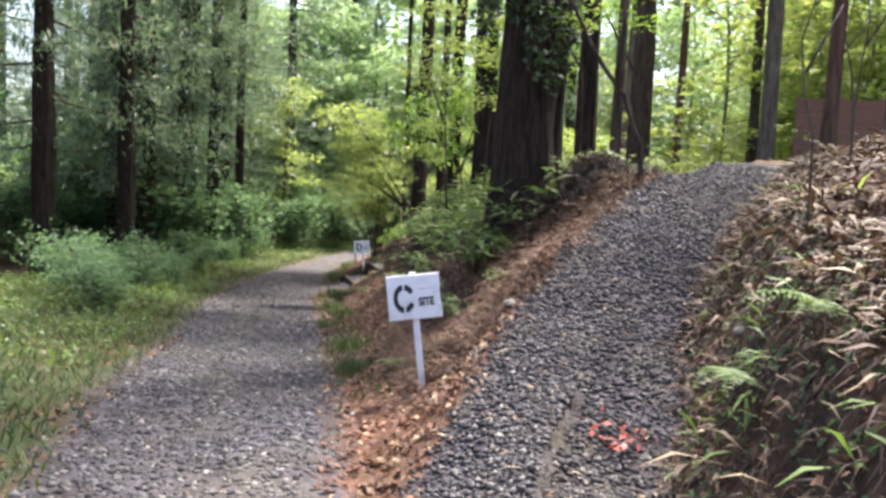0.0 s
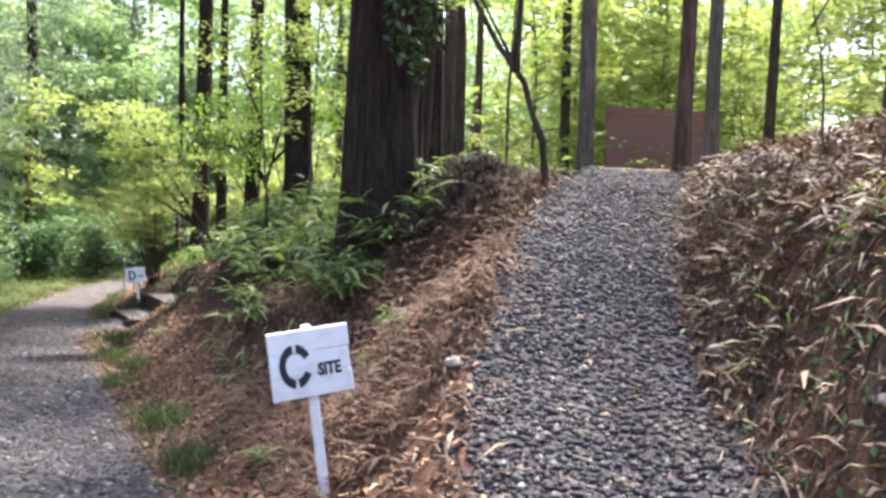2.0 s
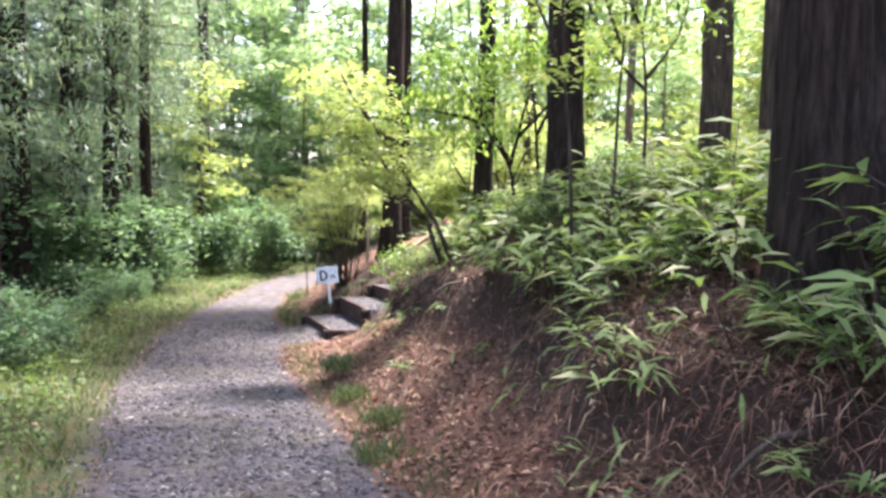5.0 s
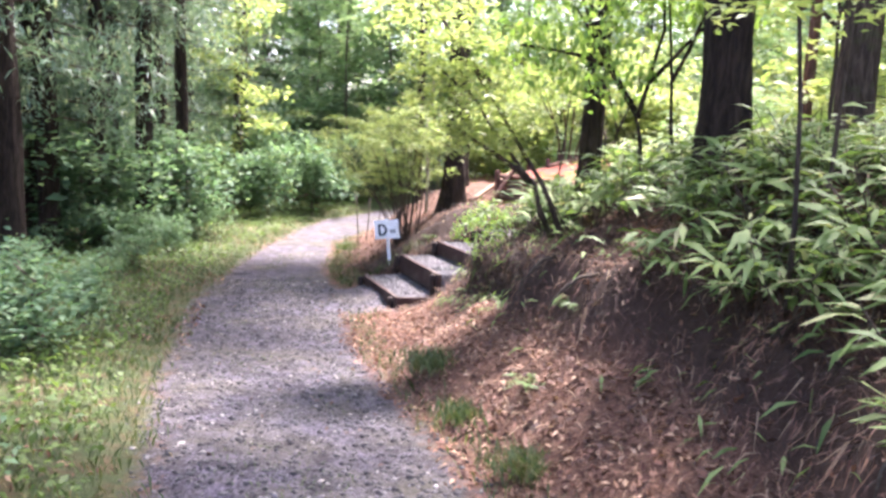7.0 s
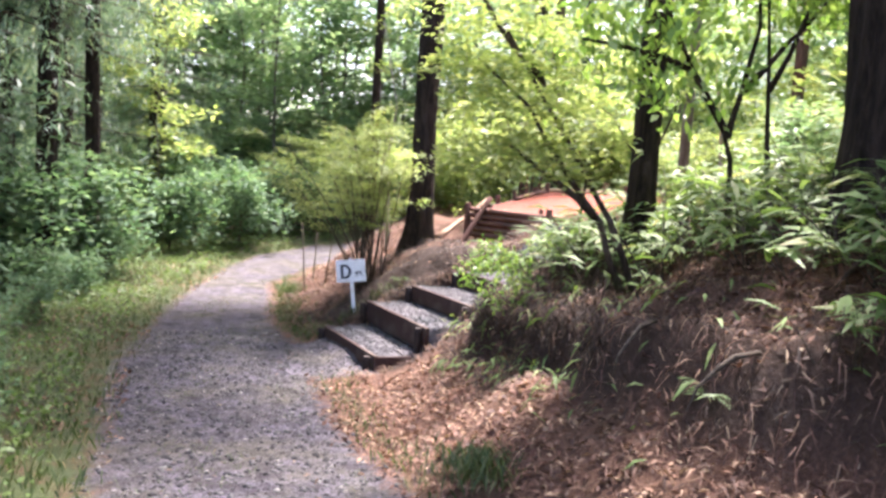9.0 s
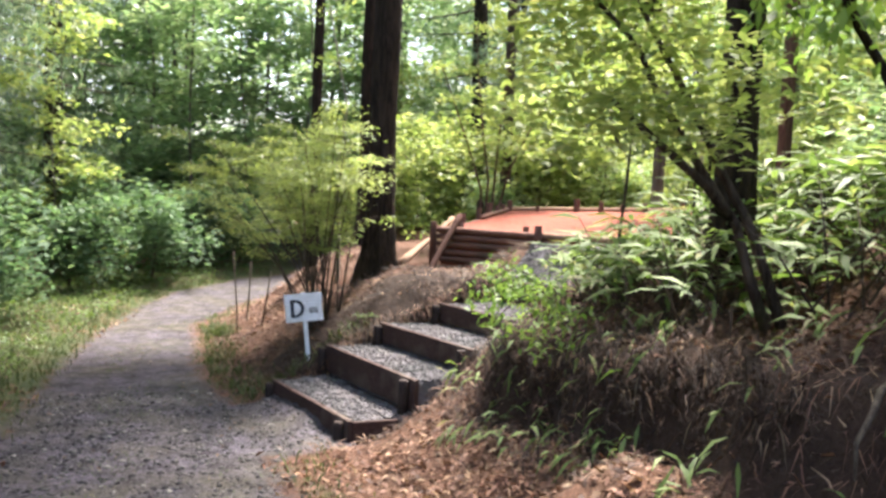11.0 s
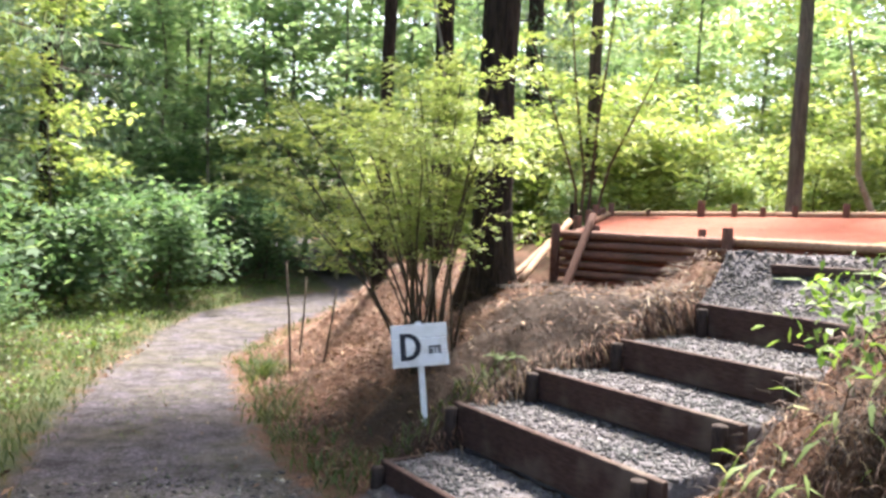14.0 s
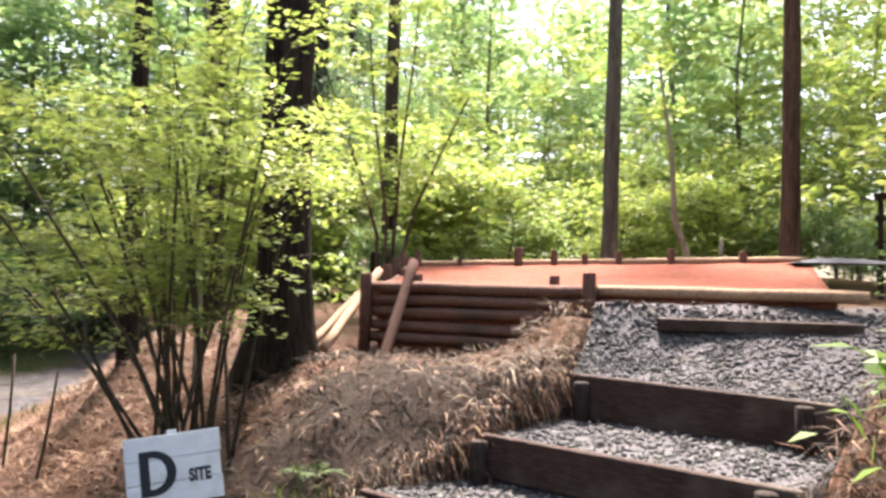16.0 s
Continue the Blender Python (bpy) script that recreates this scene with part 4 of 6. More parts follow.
    log_part(root, back, (-0.66, 22.56, 0.08), (0.02, 23.30, 0.93), 0.045, BRACE, name="brace", seed=31, label="slanting brown brace log")
    log_part(root, back, edge(CA, CD, -0.16, -0.42, -0.34), edge(CA, CD, 0.22, 0.10, -0.12), 0.042, CUT, name="brace", seed=32, label="slanting pale brace log")
    log_part(root, back, edge(CA, CD, -0.10, -0.46, -0.52), edge(CA, CD, 0.26, -0.02, -0.22), 0.038, CUT, name="brace", seed=33, label="slanting pale brace log")


tent_pitch()


def plank_step(x, y, z, yaw):
    root = thing("plank_step", "low black-brown plank step on two blocks set in gravel", "step", pose(x, y, z, 0, 0, yaw))
    bm = bmesh.new()
    board(bm, (1.2, 0.36, 0.08), pose(0, 0, -0.04), 0.006, 0.004)
    bm_part("tread", bm, TIMBER, root)
    for k in (-0.42, 0.42):
        bm = bmesh.new()
        board(bm, (0.09, 0.26, 0.20), pose(k, 0.01, -0.16), 0.006, 0.003)
        bm_part("block", bm, TIMBER, root)


plank_step(1.0, 20.58, 0.555, -47)


def panel_fence():
    root = thing("panel_fence", "reddish-brown wooden panel fence on the upper ground", "fence", pose(6.95, 17.6, 2.25, 0, 0, -3))
    for i in range(9):
        bm = bmesh.new()
        board(bm, (2.6, 0.025, 0.160), pose(1.3, 0, 0.02 + 0.165 * i, 0, -0.6 + 0.2 * (i % 3)), 0.004, 0.003)
        bm_part("plank", bm, PANEL, root)
    for k in (0.06, 0.9, 1.75, 2.54):
        bm = bmesh.new()
        board(bm, (0.09, 0.07, 2.0), pose(k, 0.05, 0.46), 0.006, 0.003)
        bm_part("post", bm, PANEL, root)


panel_fence()


def wood_rack():
    root = thing("wooden_rack", "small dark wooden rack behind the tent pitch", "rack", pose(8.05, 23.45, float(land(8.05, 23.45)) + 0.1, 0, 0, -60))
    for x in (-0.35, 0.35):
        for y in (-0.2, 0.2):
            bm = bmesh.new()
            board(bm, (0.07, 0.07, 1.5), pose(x, y, 0.7), 0.005, 0.002)
            bm_part("leg", bm, STAKE, root)
    for z in (0.75, 1.1, 1.42):
        bm = bmesh.new()
        board(bm, (0.85, 0.5, 0.04), pose(0, 0, z), 0.005, 0.003)
        bm_part("shelf", bm, STAKE, root)


wood_rack()


def grey_sheet():
    n = 22
    U, V = np.meshgrid(np.linspace(-1, 1, n), np.linspace(-1, 1, n), indexing="ij")
    Z = 0.05 * np.clip(1 - U * U, 0, 1) * np.clip(1 - V * V, 0, 1)
    for i in range(n):
        for j in range(n):
            Z[i, j] += 0.03 * (noise.noise(Vector((U[i, j] * 3, V[i, j] * 5, 2))) + 0.4) * (1 - max(abs(U[i, j]), abs(V[i, j])) ** 4)
    v = np.stack([U * 0.55, V * 0.28, Z], -1).reshape(-1, 3)
    k = (np.arange(n - 1)[:, None] * n + np.arange(n - 1)[None]).ravel()
    me = fast_mesh("ground_sheet", v, np.stack([k, k + n, k + n + 1, k + 1], 1), TARP, True)
    ob = new("ground_sheet", me)
    ob.matrix_basis = pose(5.35, 22.75, pitch_z(5.35, 22.75) + 0.0, 0, 0, -40)
    tagged(ob, "crumpled grey ground sheet lying on red earth", "tarpaulin")


grey_sheet()

# ---------------------------------------------------------------- leafy shrubs and slim trees by the way


def stems_and_leaves(name, label, category, at, stems, r, mat, leaf, per, radius, flat, size, seed, wide=0.45, up=0.75, droop=0.1, from_q=0.45):
    """A plant of bent stems, each a list of points from the base, with sprays of leaves on their upper parts."""
    gen = np.random.default_rng(seed)
    root = thing(name, label, category, Matrix.Translation(at))
    tips = []
    for pts in stems:
        pts = [Vector(p) for p in pts]
        fine = []
        for a, b in zip(pts, pts[1:]):
            fine += [a.lerp(b, q) + Vector(gen.normal(0, 0.012, 3)) for q in (0, 0.5)]
        fine.append(pts[-1])
        k = len(fine)
        v, f = tube(fine, [r * (1 - 0.8 * i / k) for i in range(k)], 7, 0.1, seed)
        mesh_part("stem", fast_mesh("stem", v, f, mat, True), root)
        tips += [tuple(p) for i, p in enumerate(fine) if i / k >= from_q]
    mesh_part("foliage", sprays(tips, per, radius, flat, size, leaf, "foliage", gen, wide, up, droop), root)
    return root


def layered_shrub(x, y, reach, tall, count, seed):
    """Arching stems with flat twigs, each set with pairs of small leaflets."""
    gen = np.random.default_rng(seed)
    root = thing("leafy_shrub", "many-stemmed shrub with layered yellow-green leaves beside the path", "shrub", Matrix.Translation((x, y, float(land(x, y)))))
    cs, hd, tv = [], [], []
    for i in range(count):
        a = 2 * math.pi * i / count + gen.normal(0, 0.25)
        r = reach * gen.uniform(0.25, 1.0)
        d = Vector((math.cos(a) * (1.2 if math.cos(a) < 0 else 0.30), math.sin(a), 0)) * r
        h = tall * gen.uniform(0.72, 1.05) * (1 - 0.34 * (r / reach) ** 2)
        b = Vector((gen.normal(0, 0.12), gen.normal(0, 0.10), -0.1))
        pts = [b, b + d * 0.30 + Vector((0, 0, h * 0.40)), b + d * 0.66 + Vector((0, 0, h * 0.74)), b + d * 0.9 + Vector((0, 0, h * 0.93)), b + d * 1.15 + Vector((0, 0, h * 0.97))]
        v, f = tube(pts, [0.013, 0.010, 0.007, 0.004, 0.002], 6, 0.1, i)
        mesh_part("stem", fast_mesh("stem", v, f, TWIG, True), root)
        for q in np.sort(gen.uniform(0.30, 1.0, 15)):
            k = min(int(q * 4), 3)
            p = pts[k].lerp(pts[k + 1], q * 4 - k)
            ta = (a if math.cos(a) < 0.2 else math.pi * gen.uniform(0.5, 1.5)) + gen.normal(0, 0.9)
            ln = gen.uniform(0.28, 0.62) * (1.15 - 0.4 * q)
            e = p + Vector((math.cos(ta) * ln, math.sin(ta) * ln, gen.uniform(-0.02, 0.14) * ln))
            tv.append(tube([p, p.lerp(e, 0.5) + Vector((0, 0, 0.02)), e], [0.003, 0.002, 0.001], 3, closed=False))
            m = int(46 * ln / 0.45)
            u = gen.uniform(0.15, 1.05, m)
            w = gen.normal(0, 0.30, m) * (0.35 + 0.5 * np.sin(u * 2.6)) * ln
            cs.append(np.stack([p.x + (e.x - p.x) * u - math.sin(ta) * w, p.y + (e.y - p.y) * u + math.cos(ta) * w, p.z + (e.z - p.z) * u + gen.normal(0, 0.018, m) - 0.35 * np.abs(w)], 1))
            hd.append(np.full(m, ta))
    v, f = joined(tv)
    tagged(mesh_part("twig", fast_mesh("twig", v, f, TWIG, True), root), kind="stuff")
    v, f = leaves(np.concatenate(cs), 0.060, 0.42, 0.82, 0.08, 0.12, gen=gen, heading=np.concatenate(hd))
    mesh_part("foliage", fast_mesh("foliage", v, f, LEAF_SHRUB), root)


layered_shrub(-2.16, 22.0, 1.7, 2.95, 27, 17)

stems_and_leaves("leaning_shrub", "slim shrub leaning over the path with light green leaves", "shrub", (-0.80, 15.3, 0.70),
                 [[(0, 0, -0.2), (-0.22, 0, 0.32), (-0.52, 0, 0.70), (-0.82, -0.05, 1.12), (-1.25, -0.1, 1.45)], [(0.09, 0.03, -0.2), (-0.12, 0.03, 0.34), (-0.42, 0.03, 0.78), (-0.72, 0, 1.22), (-1.05, 0, 1.72)], [(-0.25, 0, 0.36), (-0.62, -0.1, 0.62), (-1.0, -0.15, 0.86)], [(-0.7, 0, 1.3), (-1.1, 0.1, 1.75), (-1.3, 0.2, 2.15)]],
                 0.03, BARK, LEAF_SHRUB, 400, 0.58, 0.10, 0.075, 72, from_q=0.55)
stems_and_leaves("arching_shrub", "shrub arching out of the bamboo grass with hanging light green leaves", "shrub", (0.35, 17.7, float(land(0.35, 17.7))),
                 [[(0, 0, -0.2), (-0.05, 0, 0.7), (-0.4, -0.1, 1.15), (-0.9, -0.2, 1.40), (-1.35, -0.25, 1.45)], [(0.05, 0, -0.2), (0.1, 0, 0.8), (-0.1, 0, 1.5), (-0.6, 0.1, 1.9), (-1.1, 0.1, 2.0)], [(0.05, 0, 0.7), (0.35, 0.1, 1.3), (0.4, 0.1, 1.9)]],
                 0.017, BARK, LEAF_LIME, 170, 0.42, 0.16, 0.075, 78, up=0.55, droop=0.5, from_q=0.55)
for k, (x, y) in enumerate(((-0.95, 17.25), (-0.78, 18.05))):
    stems_and_leaves("hanging_shrub", "low shrub with green leaves hanging over the bank beside the stairs", "shrub", (x, y, float(land(x, y))),
                     [[(0.1, 0, -0.1), (-0.1, 0, 0.30), (-0.4, -0.05, 0.36), (-0.62, -0.05, 0.18)], [(0.05, 0.1, -0.1), (-0.05, 0.2, 0.36), (-0.3, 0.3, 0.46), (-0.5, 0.35, 0.3)], [(0.1, -0.1, -0.1), (0.0, -0.2, 0.25), (-0.25, -0.35, 0.28), (-0.42, -0.4, 0.05)]],
                     0.008, TWIG, LEAF_GREEN, 30, 0.2, 0.3, 0.065, 120 + k, up=0.5, droop=0.5, from_q=0.4)
stems_and_leaves("forked_sapling", "forked dark sapling with hanging green leaves", "sapling", (0.10, 15.4, 1.0),
                 [[(0, 0, -0.3), (-0.05, 0, 0.4), (-0.10, 0, 0.75), (-0.40, 0, 1.2), (-0.8, -0.1, 1.75)], [(-0.10, 0, 0.72), (0.0, 0, 1.1), (0.12, 0.05, 1.6), (0.1, 0.1, 2.3)], [(-0.12, 0, 0.8), (-0.5, 0.2, 1.5), (-0.7, 0.3, 2.0)], [(0.0, 0, 1.1), (0.4, 0.1, 1.5), (0.8, 0.2, 1.9)], [(-0.4, 0, 1.2), (-0.9, 0.1, 1.35), (-1.3, 0.1, 1.4)]],
                 0.028, BARK_DARK, LEAF_GREEN, 210, 0.5, 0.3, 0.105, 73, up=0.45, droop=0.7, from_q=0.62)
stems_and_leaves("tall_sapling", "tall sapling with dense dark green leaves on the upper ground", "sapling", (1.2, 14.0, float(land(1.2, 14.0))),
                 [[(0, 0, -0.2), (0.05, 0, 0.9), (-0.05, 0, 1.8), (0.1, 0, 3.0)], [(0.0, 0, 1.2), (-0.4, 0.1, 1.7), (-0.7, 0.1, 2.3)], [(0.0, 0, 1.3), (0.4, 0.1, 1.8), (0.6, 0.2, 2.5)], [(-0.05, 0, 1.8), (-0.4, -0.1, 2.4), (-0.6, -0.1, 3.0)]],
                 0.022, BARK, LEAF_GREEN, 200, 0.5, 0.25, 0.1, 79, up=0.55, droop=0.4, from_q=0.55)
stems_and_leaves("slim_sapling", "thin dark sapling on top of the bank", "sapling", (0.45, 15.4, 1.2),
                 [[(0, 0, -0.3), (-0.1, 0, 0.5), (-0.15, 0, 1.2), (-0.3, 0, 2.4)], [(-0.12, 0, 0.9), (0.15, 0, 1.5), (0.5, 0.1, 2.1)]],
                 0.026, BARK_DARK, LEAF_GREEN, 190, 0.5, 0.3, 0.105, 74, up=0.45, droop=0.7, from_q=0.6)
stems_and_leaves("bent_sapling", "bent dark sapling at the edge of the gravel path", "sapling", (1.84, 8.15, float(land(1.84, 8.15))),
                 [[(0, 0, -0.15), (-0.05, 0, 0.35), (-0.22, 0, 0.80), (-0.60, 0, 1.36), (-0.95, 0.1, 2.1), (-1.1, 0.1, 3.0)], [(-0.3, 0, 0.9), (-0.25, 0, 1.5), (-0.32, 0.1, 2.3)]],
                 0.034, BARK, LEAF_GREEN, 26, 0.4, 0.2, 0.1, 75, from_q=0.7)
for k, (x, y, dx, h) in enumerate(((1.12, 9.2, 0.1, 2.6), (1.42, 9.5, -0.12, 2.4), (1.9, 9.3, 0.06, 2.6), (-0.1, 11.8, -0.2, 3.4), (0.35, 12.4, 0.2, 3.6), (-0.3, 17.9, 0.25, 2.2))):
    stems_and_leaves("thin_sapling", "thin upright sapling with sparse green leaves", "sapling", (x, y, float(land(x, y))),
                     [[(0, 0, -0.15), (dx * 0.3, 0, h * 0.35), (dx * 0.7, 0.05, h * 0.7), (dx, 0.1, h)], [(dx * 0.4, 0, h * 0.5), (dx * 0.4 - 0.35, 0.1, h * 0.75)]],
                     0.017, BARK, LEAF_SHRUB if k in (3, 4) else LEAF_LIME if k % 2 else LEAF_GREEN, 230 if k in (3, 4) else 42, 0.55 if k in (3, 4) else 0.34, 0.12, 0.085, 80 + k, from_q=0.38 if k in (3, 4) else 0.55)
for x, y, dx, h in ((1.85, 4.34, -0.06, 1.35), (2.6, 5.6, 0.08, 1.5), (3.1, 6.6, -0.1, 1.4)):
    stems_and_leaves("bank_sapling", "thin bare sapling standing in the littered bank", "sapling", (x, y, float(land(x, y))),
                     [[(0, 0, -0.1), (dx * 0.3, 0, h * 0.35), (dx, 0.03, h * 0.7), (dx * 0.6, 0.05, h)], [(dx, 0.03, h * 0.6), (dx + 0.18, 0.05, h * 0.85)]], 0.009, TWIG, LEAF_GREEN, 10, 0.25, 0.2, 0.07, 190 + int(x * 10), from_q=0.75)
stems_and_leaves("stemmed_tree", "cluster of slim reddish stems with lime leaves behind the tent pitch", "tree", (1.75, 27.3, float(land(1.75, 27.3))),
                 [[(0, 0, -0.2), (0.05, 0, 1.2), (-0.15, 0, 2.6), (-0.3, 0, 4.2)], [(0.1, 0, -0.2), (0.2, 0, 1.3), (0.35, 0, 2.8), (0.5, 0, 4.4)], [(-0.08, 0, -0.2), (-0.1, 0, 1.0), (-0.5, 0, 2.2), (-1.0, 0, 3.4)], [(0.15, 0.1, -0.2), (0.5, 0, 1.4), (1.0, 0, 2.4), (1.4, 0, 3.2)]],
                 0.032, BARK_RED, LEAF_LIME, 110, 0.55, 0.12, 0.13, 90, from_q=0.42)
stems_and_leaves("pale_leaning_tree", "pale bare-stemmed tree leaning behind the tent pitch", "tree", (5.75, 25.3, float(land(5.75, 25.3))),
                 [[(0.1, 0, -0.1), (0, 0, 0.5), (-0.35, 0, 1.2), (-0.45, 0, 2.2), (-0.7, 0, 3.4)]], 0.065, BARK_PALE, LEAF_LIME, 60, 0.5, 0.15, 0.13, 91, from_q=0.7)
stems_and_leaves("pale_stump", "broken pale stump behind the tent pitch", "stump", (6.25, 25.2, float(land(6.25, 25.2))), [[(0, 0, -0.1), (0, 0, 0.4), (0.02, 0, 0.95)]], 0.06, BARK_PALE, LEAF_LIME, 6, 0.2, 0.2, 0.08, 92)
v, f = tube([(0, 0, -0.2), (0.01, 0, 0.35), (0.0, 0, 0.74), (0, 0, 0.78)], [0.085, 0.07, 0.065, 0.05], 14, 0.2, 4.0)
tagged(mesh_part("tree_stump", fast_mesh("tree_stump", v, f, BARK_DARK, True), None, "", pose(1.72, 27.45, float(land(1.72, 27.45)))), "dark sawn-off stump behind the tent pitch", "stump")
stems_and_leaves("white_stemmed_tree", "slim white-barked tree beside the dark tree", "tree", (-1.75, 23.6, float(land(-1.75, 23.6))),
                 [[(0, 0, -0.2), (0.04, 0, 0.8), (-0.05, 0, 1.6), (0.1, 0, 2.6), (-0.2, 0, 4.0)]], 0.035, BARK_PALE, LEAF_LIME, 60, 0.5, 0.15, 0.1, 93, from_q=0.5)

# leaves climbing the old tree
gi = np.random.default_rng(23)
n = 3600
a, z = gi.uniform(math.pi * 0.75, math.pi * 1.95, n), gi.uniform(1.3, 4.6, n)
keep = np.array([noise.noise(Vector((math.cos(q) * 1.5, math.sin(q) * 1.5, h * 0.8))) > 0.30 - 0.55 * (h - 1.4) for q, h in zip(a, z)])
a, z = a[keep], z[keep]
r = 0.36 + gi.uniform(0.02, 0.12, len(a)) * (1 + 1.6 * smooth01(z, 1.4, 2.4))
v, f = leaves(np.stack([np.cos(a) * r, np.sin(a) * r, z], 1), 0.085, 0.5, 0.4, 0.1, 0.7, gen=gi)
mesh_part("climbing_leaf", fast_mesh("climbing_leaf", v, f, LEAF_IVY), big, "dark glossy climbing leaves")["kind"] = "stuff"


# ---------------------------------------------------------------- bamboo grass, ferns
def sasa(seed, tall, leaf_len, stems):
    gen = np.random.default_rng(seed)
    root = thing("bamboo_grass", "clump of bamboo grass with long pale green leaves", "bamboo grass", None, "bamboo grass on the bank")
    sv, ro, ti, wi = [], [], [], []
    for _ in range(stems):
        a = gen.uniform(0, 2 * math.pi)
        out, h = gen.uniform(0.1, 0.35), tall * gen.uniform(0.6, 1.1)
        b = Vector((gen.normal(0, 0.10), gen.normal(0, 0.10), -0.05))
        tip = b + Vector((math.cos(a) * out, math.sin(a) * out, h))
        sv.append(tube([b, b.lerp(tip, 0.5) + Vector((0, 0, 0.05)), tip], [0.005, 0.004, 0.002], 5))
        for k in range(int(gen.integers(5, 8))):
            p = b.lerp(tip, gen.uniform(0.55, 1.0))
            q = a + gen.normal(0, 1.0)
            ln = leaf_len * gen.uniform(0.65, 1.2)
            ro.append(tuple(p))
            ti.append((p.x + math.cos(q) * ln * 0.92, p.y + math.sin(q) * ln * 0.92, p.z + ln * gen.uniform(-0.45, 0.25)))
            wi.append(ln * 0.17)
    v, f = joined(sv)
    mesh_part("stem", fast_mesh("stem", v, f, TWIG, True), root)
    v, f = blades(ro, ti, wi, 0.10, gen)
    mesh_part("foliage", fast_mesh("foliage", v, f, LEAF_SASA), root)
    return root


SASA = [sasa(100 + i, 0.34 + 0.07 * (i % 3), 0.235, 9) for i in range(5)]
gb = np.random.default_rng(41)
spots = []
for _ in range(6000):
    if len(spots) >= 250:
        break
    y = gb.uniform(7.6, 18.6)
    s = gb.uniform(0.75, 4.2)
    if y < 9.2 and s > 1.75:
        continue
    if y > 17.8 and s < 2.1:
        continue
    x = float(np.interp(y, RIGHT_Y, RIGHT_X)) + s
    fq = float(face_of(s, y))
    low = float(np.interp(y, (7.6, 9, 10, 11.2, 11.7, 12.9, 13.1, 14.8, 15.2, 18.6), (1.75, 1.75, 1.7, 1.5, 0.95, 0.95, 1.75, 1.75, 1.45, 1.5)))
    if fq < low and (y > 13 or gb.uniform() > 0.03) or fq < low + 0.35 and gb.uniform() < 0.4 or fq < 0.75:
        continue
    if y < 10.2 and x > 1.3:
        continue
    if (x - 0.78) ** 2 + (y - 9.55) ** 2 < 0.2 or any((x - a) ** 2 + (y - b) ** 2 < 0.045 for a, b in spots):
        continue
    spots.append((x, y))
for x, y in ((0.55, 8.95), (0.8, 8.85), (0.2, 7.55), (0.5, 7.2), (0.05, 8.3), (0.35, 8.9), (0.45, 9.1), (0.3, 9.4), (0.7, 8.95), (0.95, 8.95), (0.25, 9.15), (0.3, 8.6)):
    spots.append((x, y))
for x, y in spots:
    ob = SASA[int(gb.integers(5))]
    turn, size = float(gb.uniform(0, 360)), float(gb.uniform(0.75, 1.35)) * (0.55 if y < 8.4 else 1.0)
    if ob.name not in used:
        used[ob.name] = True
        stand(ob, x, y, turn, size, 0.0)
    else:
        again(ob, x, y, turn, size, 0.0)


def fern(x, y, size, seed, lift=0.0):
    gen = np.random.default_rng(seed)
    root = thing("fern", "light green fern with feathered fronds", "fern", pose(x, y, float(land(x, y)) + lift, 0, 0, seed * 40))
    for _ in range(7):
        a, ln = gen.uniform(0, 2 * math.pi), size * gen.uniform(0.7, 1.1)
        ro, ti = [], []
        for i in range(15):
            q = 0.12 + 0.88 * i / 14
            p = Vector((math.cos(a), math.sin(a), 0)) * ln * q + Vector((0, 0, ln * (0.9 * q - 0.75 * q * q)))
            w = ln * 0.26 * (1 - q) ** 0.7 + 0.012
            for sgn in (-1, 1):
                d = Vector((-math.sin(a) * sgn, math.cos(a) * sgn, -0.15)) + Vector((math.cos(a), math.sin(a), 0)) * 0.35
                ro.append(tuple(p))
                ti.append(tuple(p + d * w))
        v, f = blades(ro, ti, [ln * 0.05] * len(ro), 0.05, gen)
        mesh_part("frond", fast_mesh("frond", v, f, LEAF_FERN), root)
    return root


fern(1.42, 3.75, 0.42, 1, 0.05)
fern(1.55, 3.25, 0.36, 2)
fern(-1.75, 21.15, 0.22, 3)
fern(-1.35, 13.0, 0.28, 4)
fern(-0.25, 6.75, 0.26, 5)
fern(-1.0, 13.6, 0.30, 6)
fern(0.1, 16.9, 0.3, 7)

# ---------------------------------------------------------------- scattered stuff


def scatter(count, xr, yr, dens, gen, lift=0.0):
    x, y = gen.uniform(*xr, count), gen.uniform(*yr, count)
    k = gen.uniform(0, 1, count) < dens(x, y)
    x, y = x[k], y[k]
    z = land(x, y) + lumps(x, y) + lift
    return np.stack([x, y, z], 1)


def stuff(name, label, category, v, f, mat):
    tagged(new(name, fast_mesh(name, v, f, mat)), label, category, kind="stuff")


def off_paths(x, y):
    a, b = stair_frame(x, y)
    clear = 1 - (a > -0.05) * (a < 4.3) * (b > np.interp(a, (0, 1.3, 1.8, 2.7, 3.4), (-0.06, 0.0, 0.28, 0.22, -0.3))) * (b < 1.95)
    return np.clip(1 - 1.3 * gravel_mask(x, y), 0.0, 1) * clear * (x + 0.5 * (y - 23.2) < 0.3 + 99 * (y < 19.8))


def patchy(x, y):
    return np.sin(x * 2.1 + 1.3 * np.sin(y * 0.9)) + np.sin(y * 1.7 + 1.1 * np.sin(x * 1.9)) > 0.35


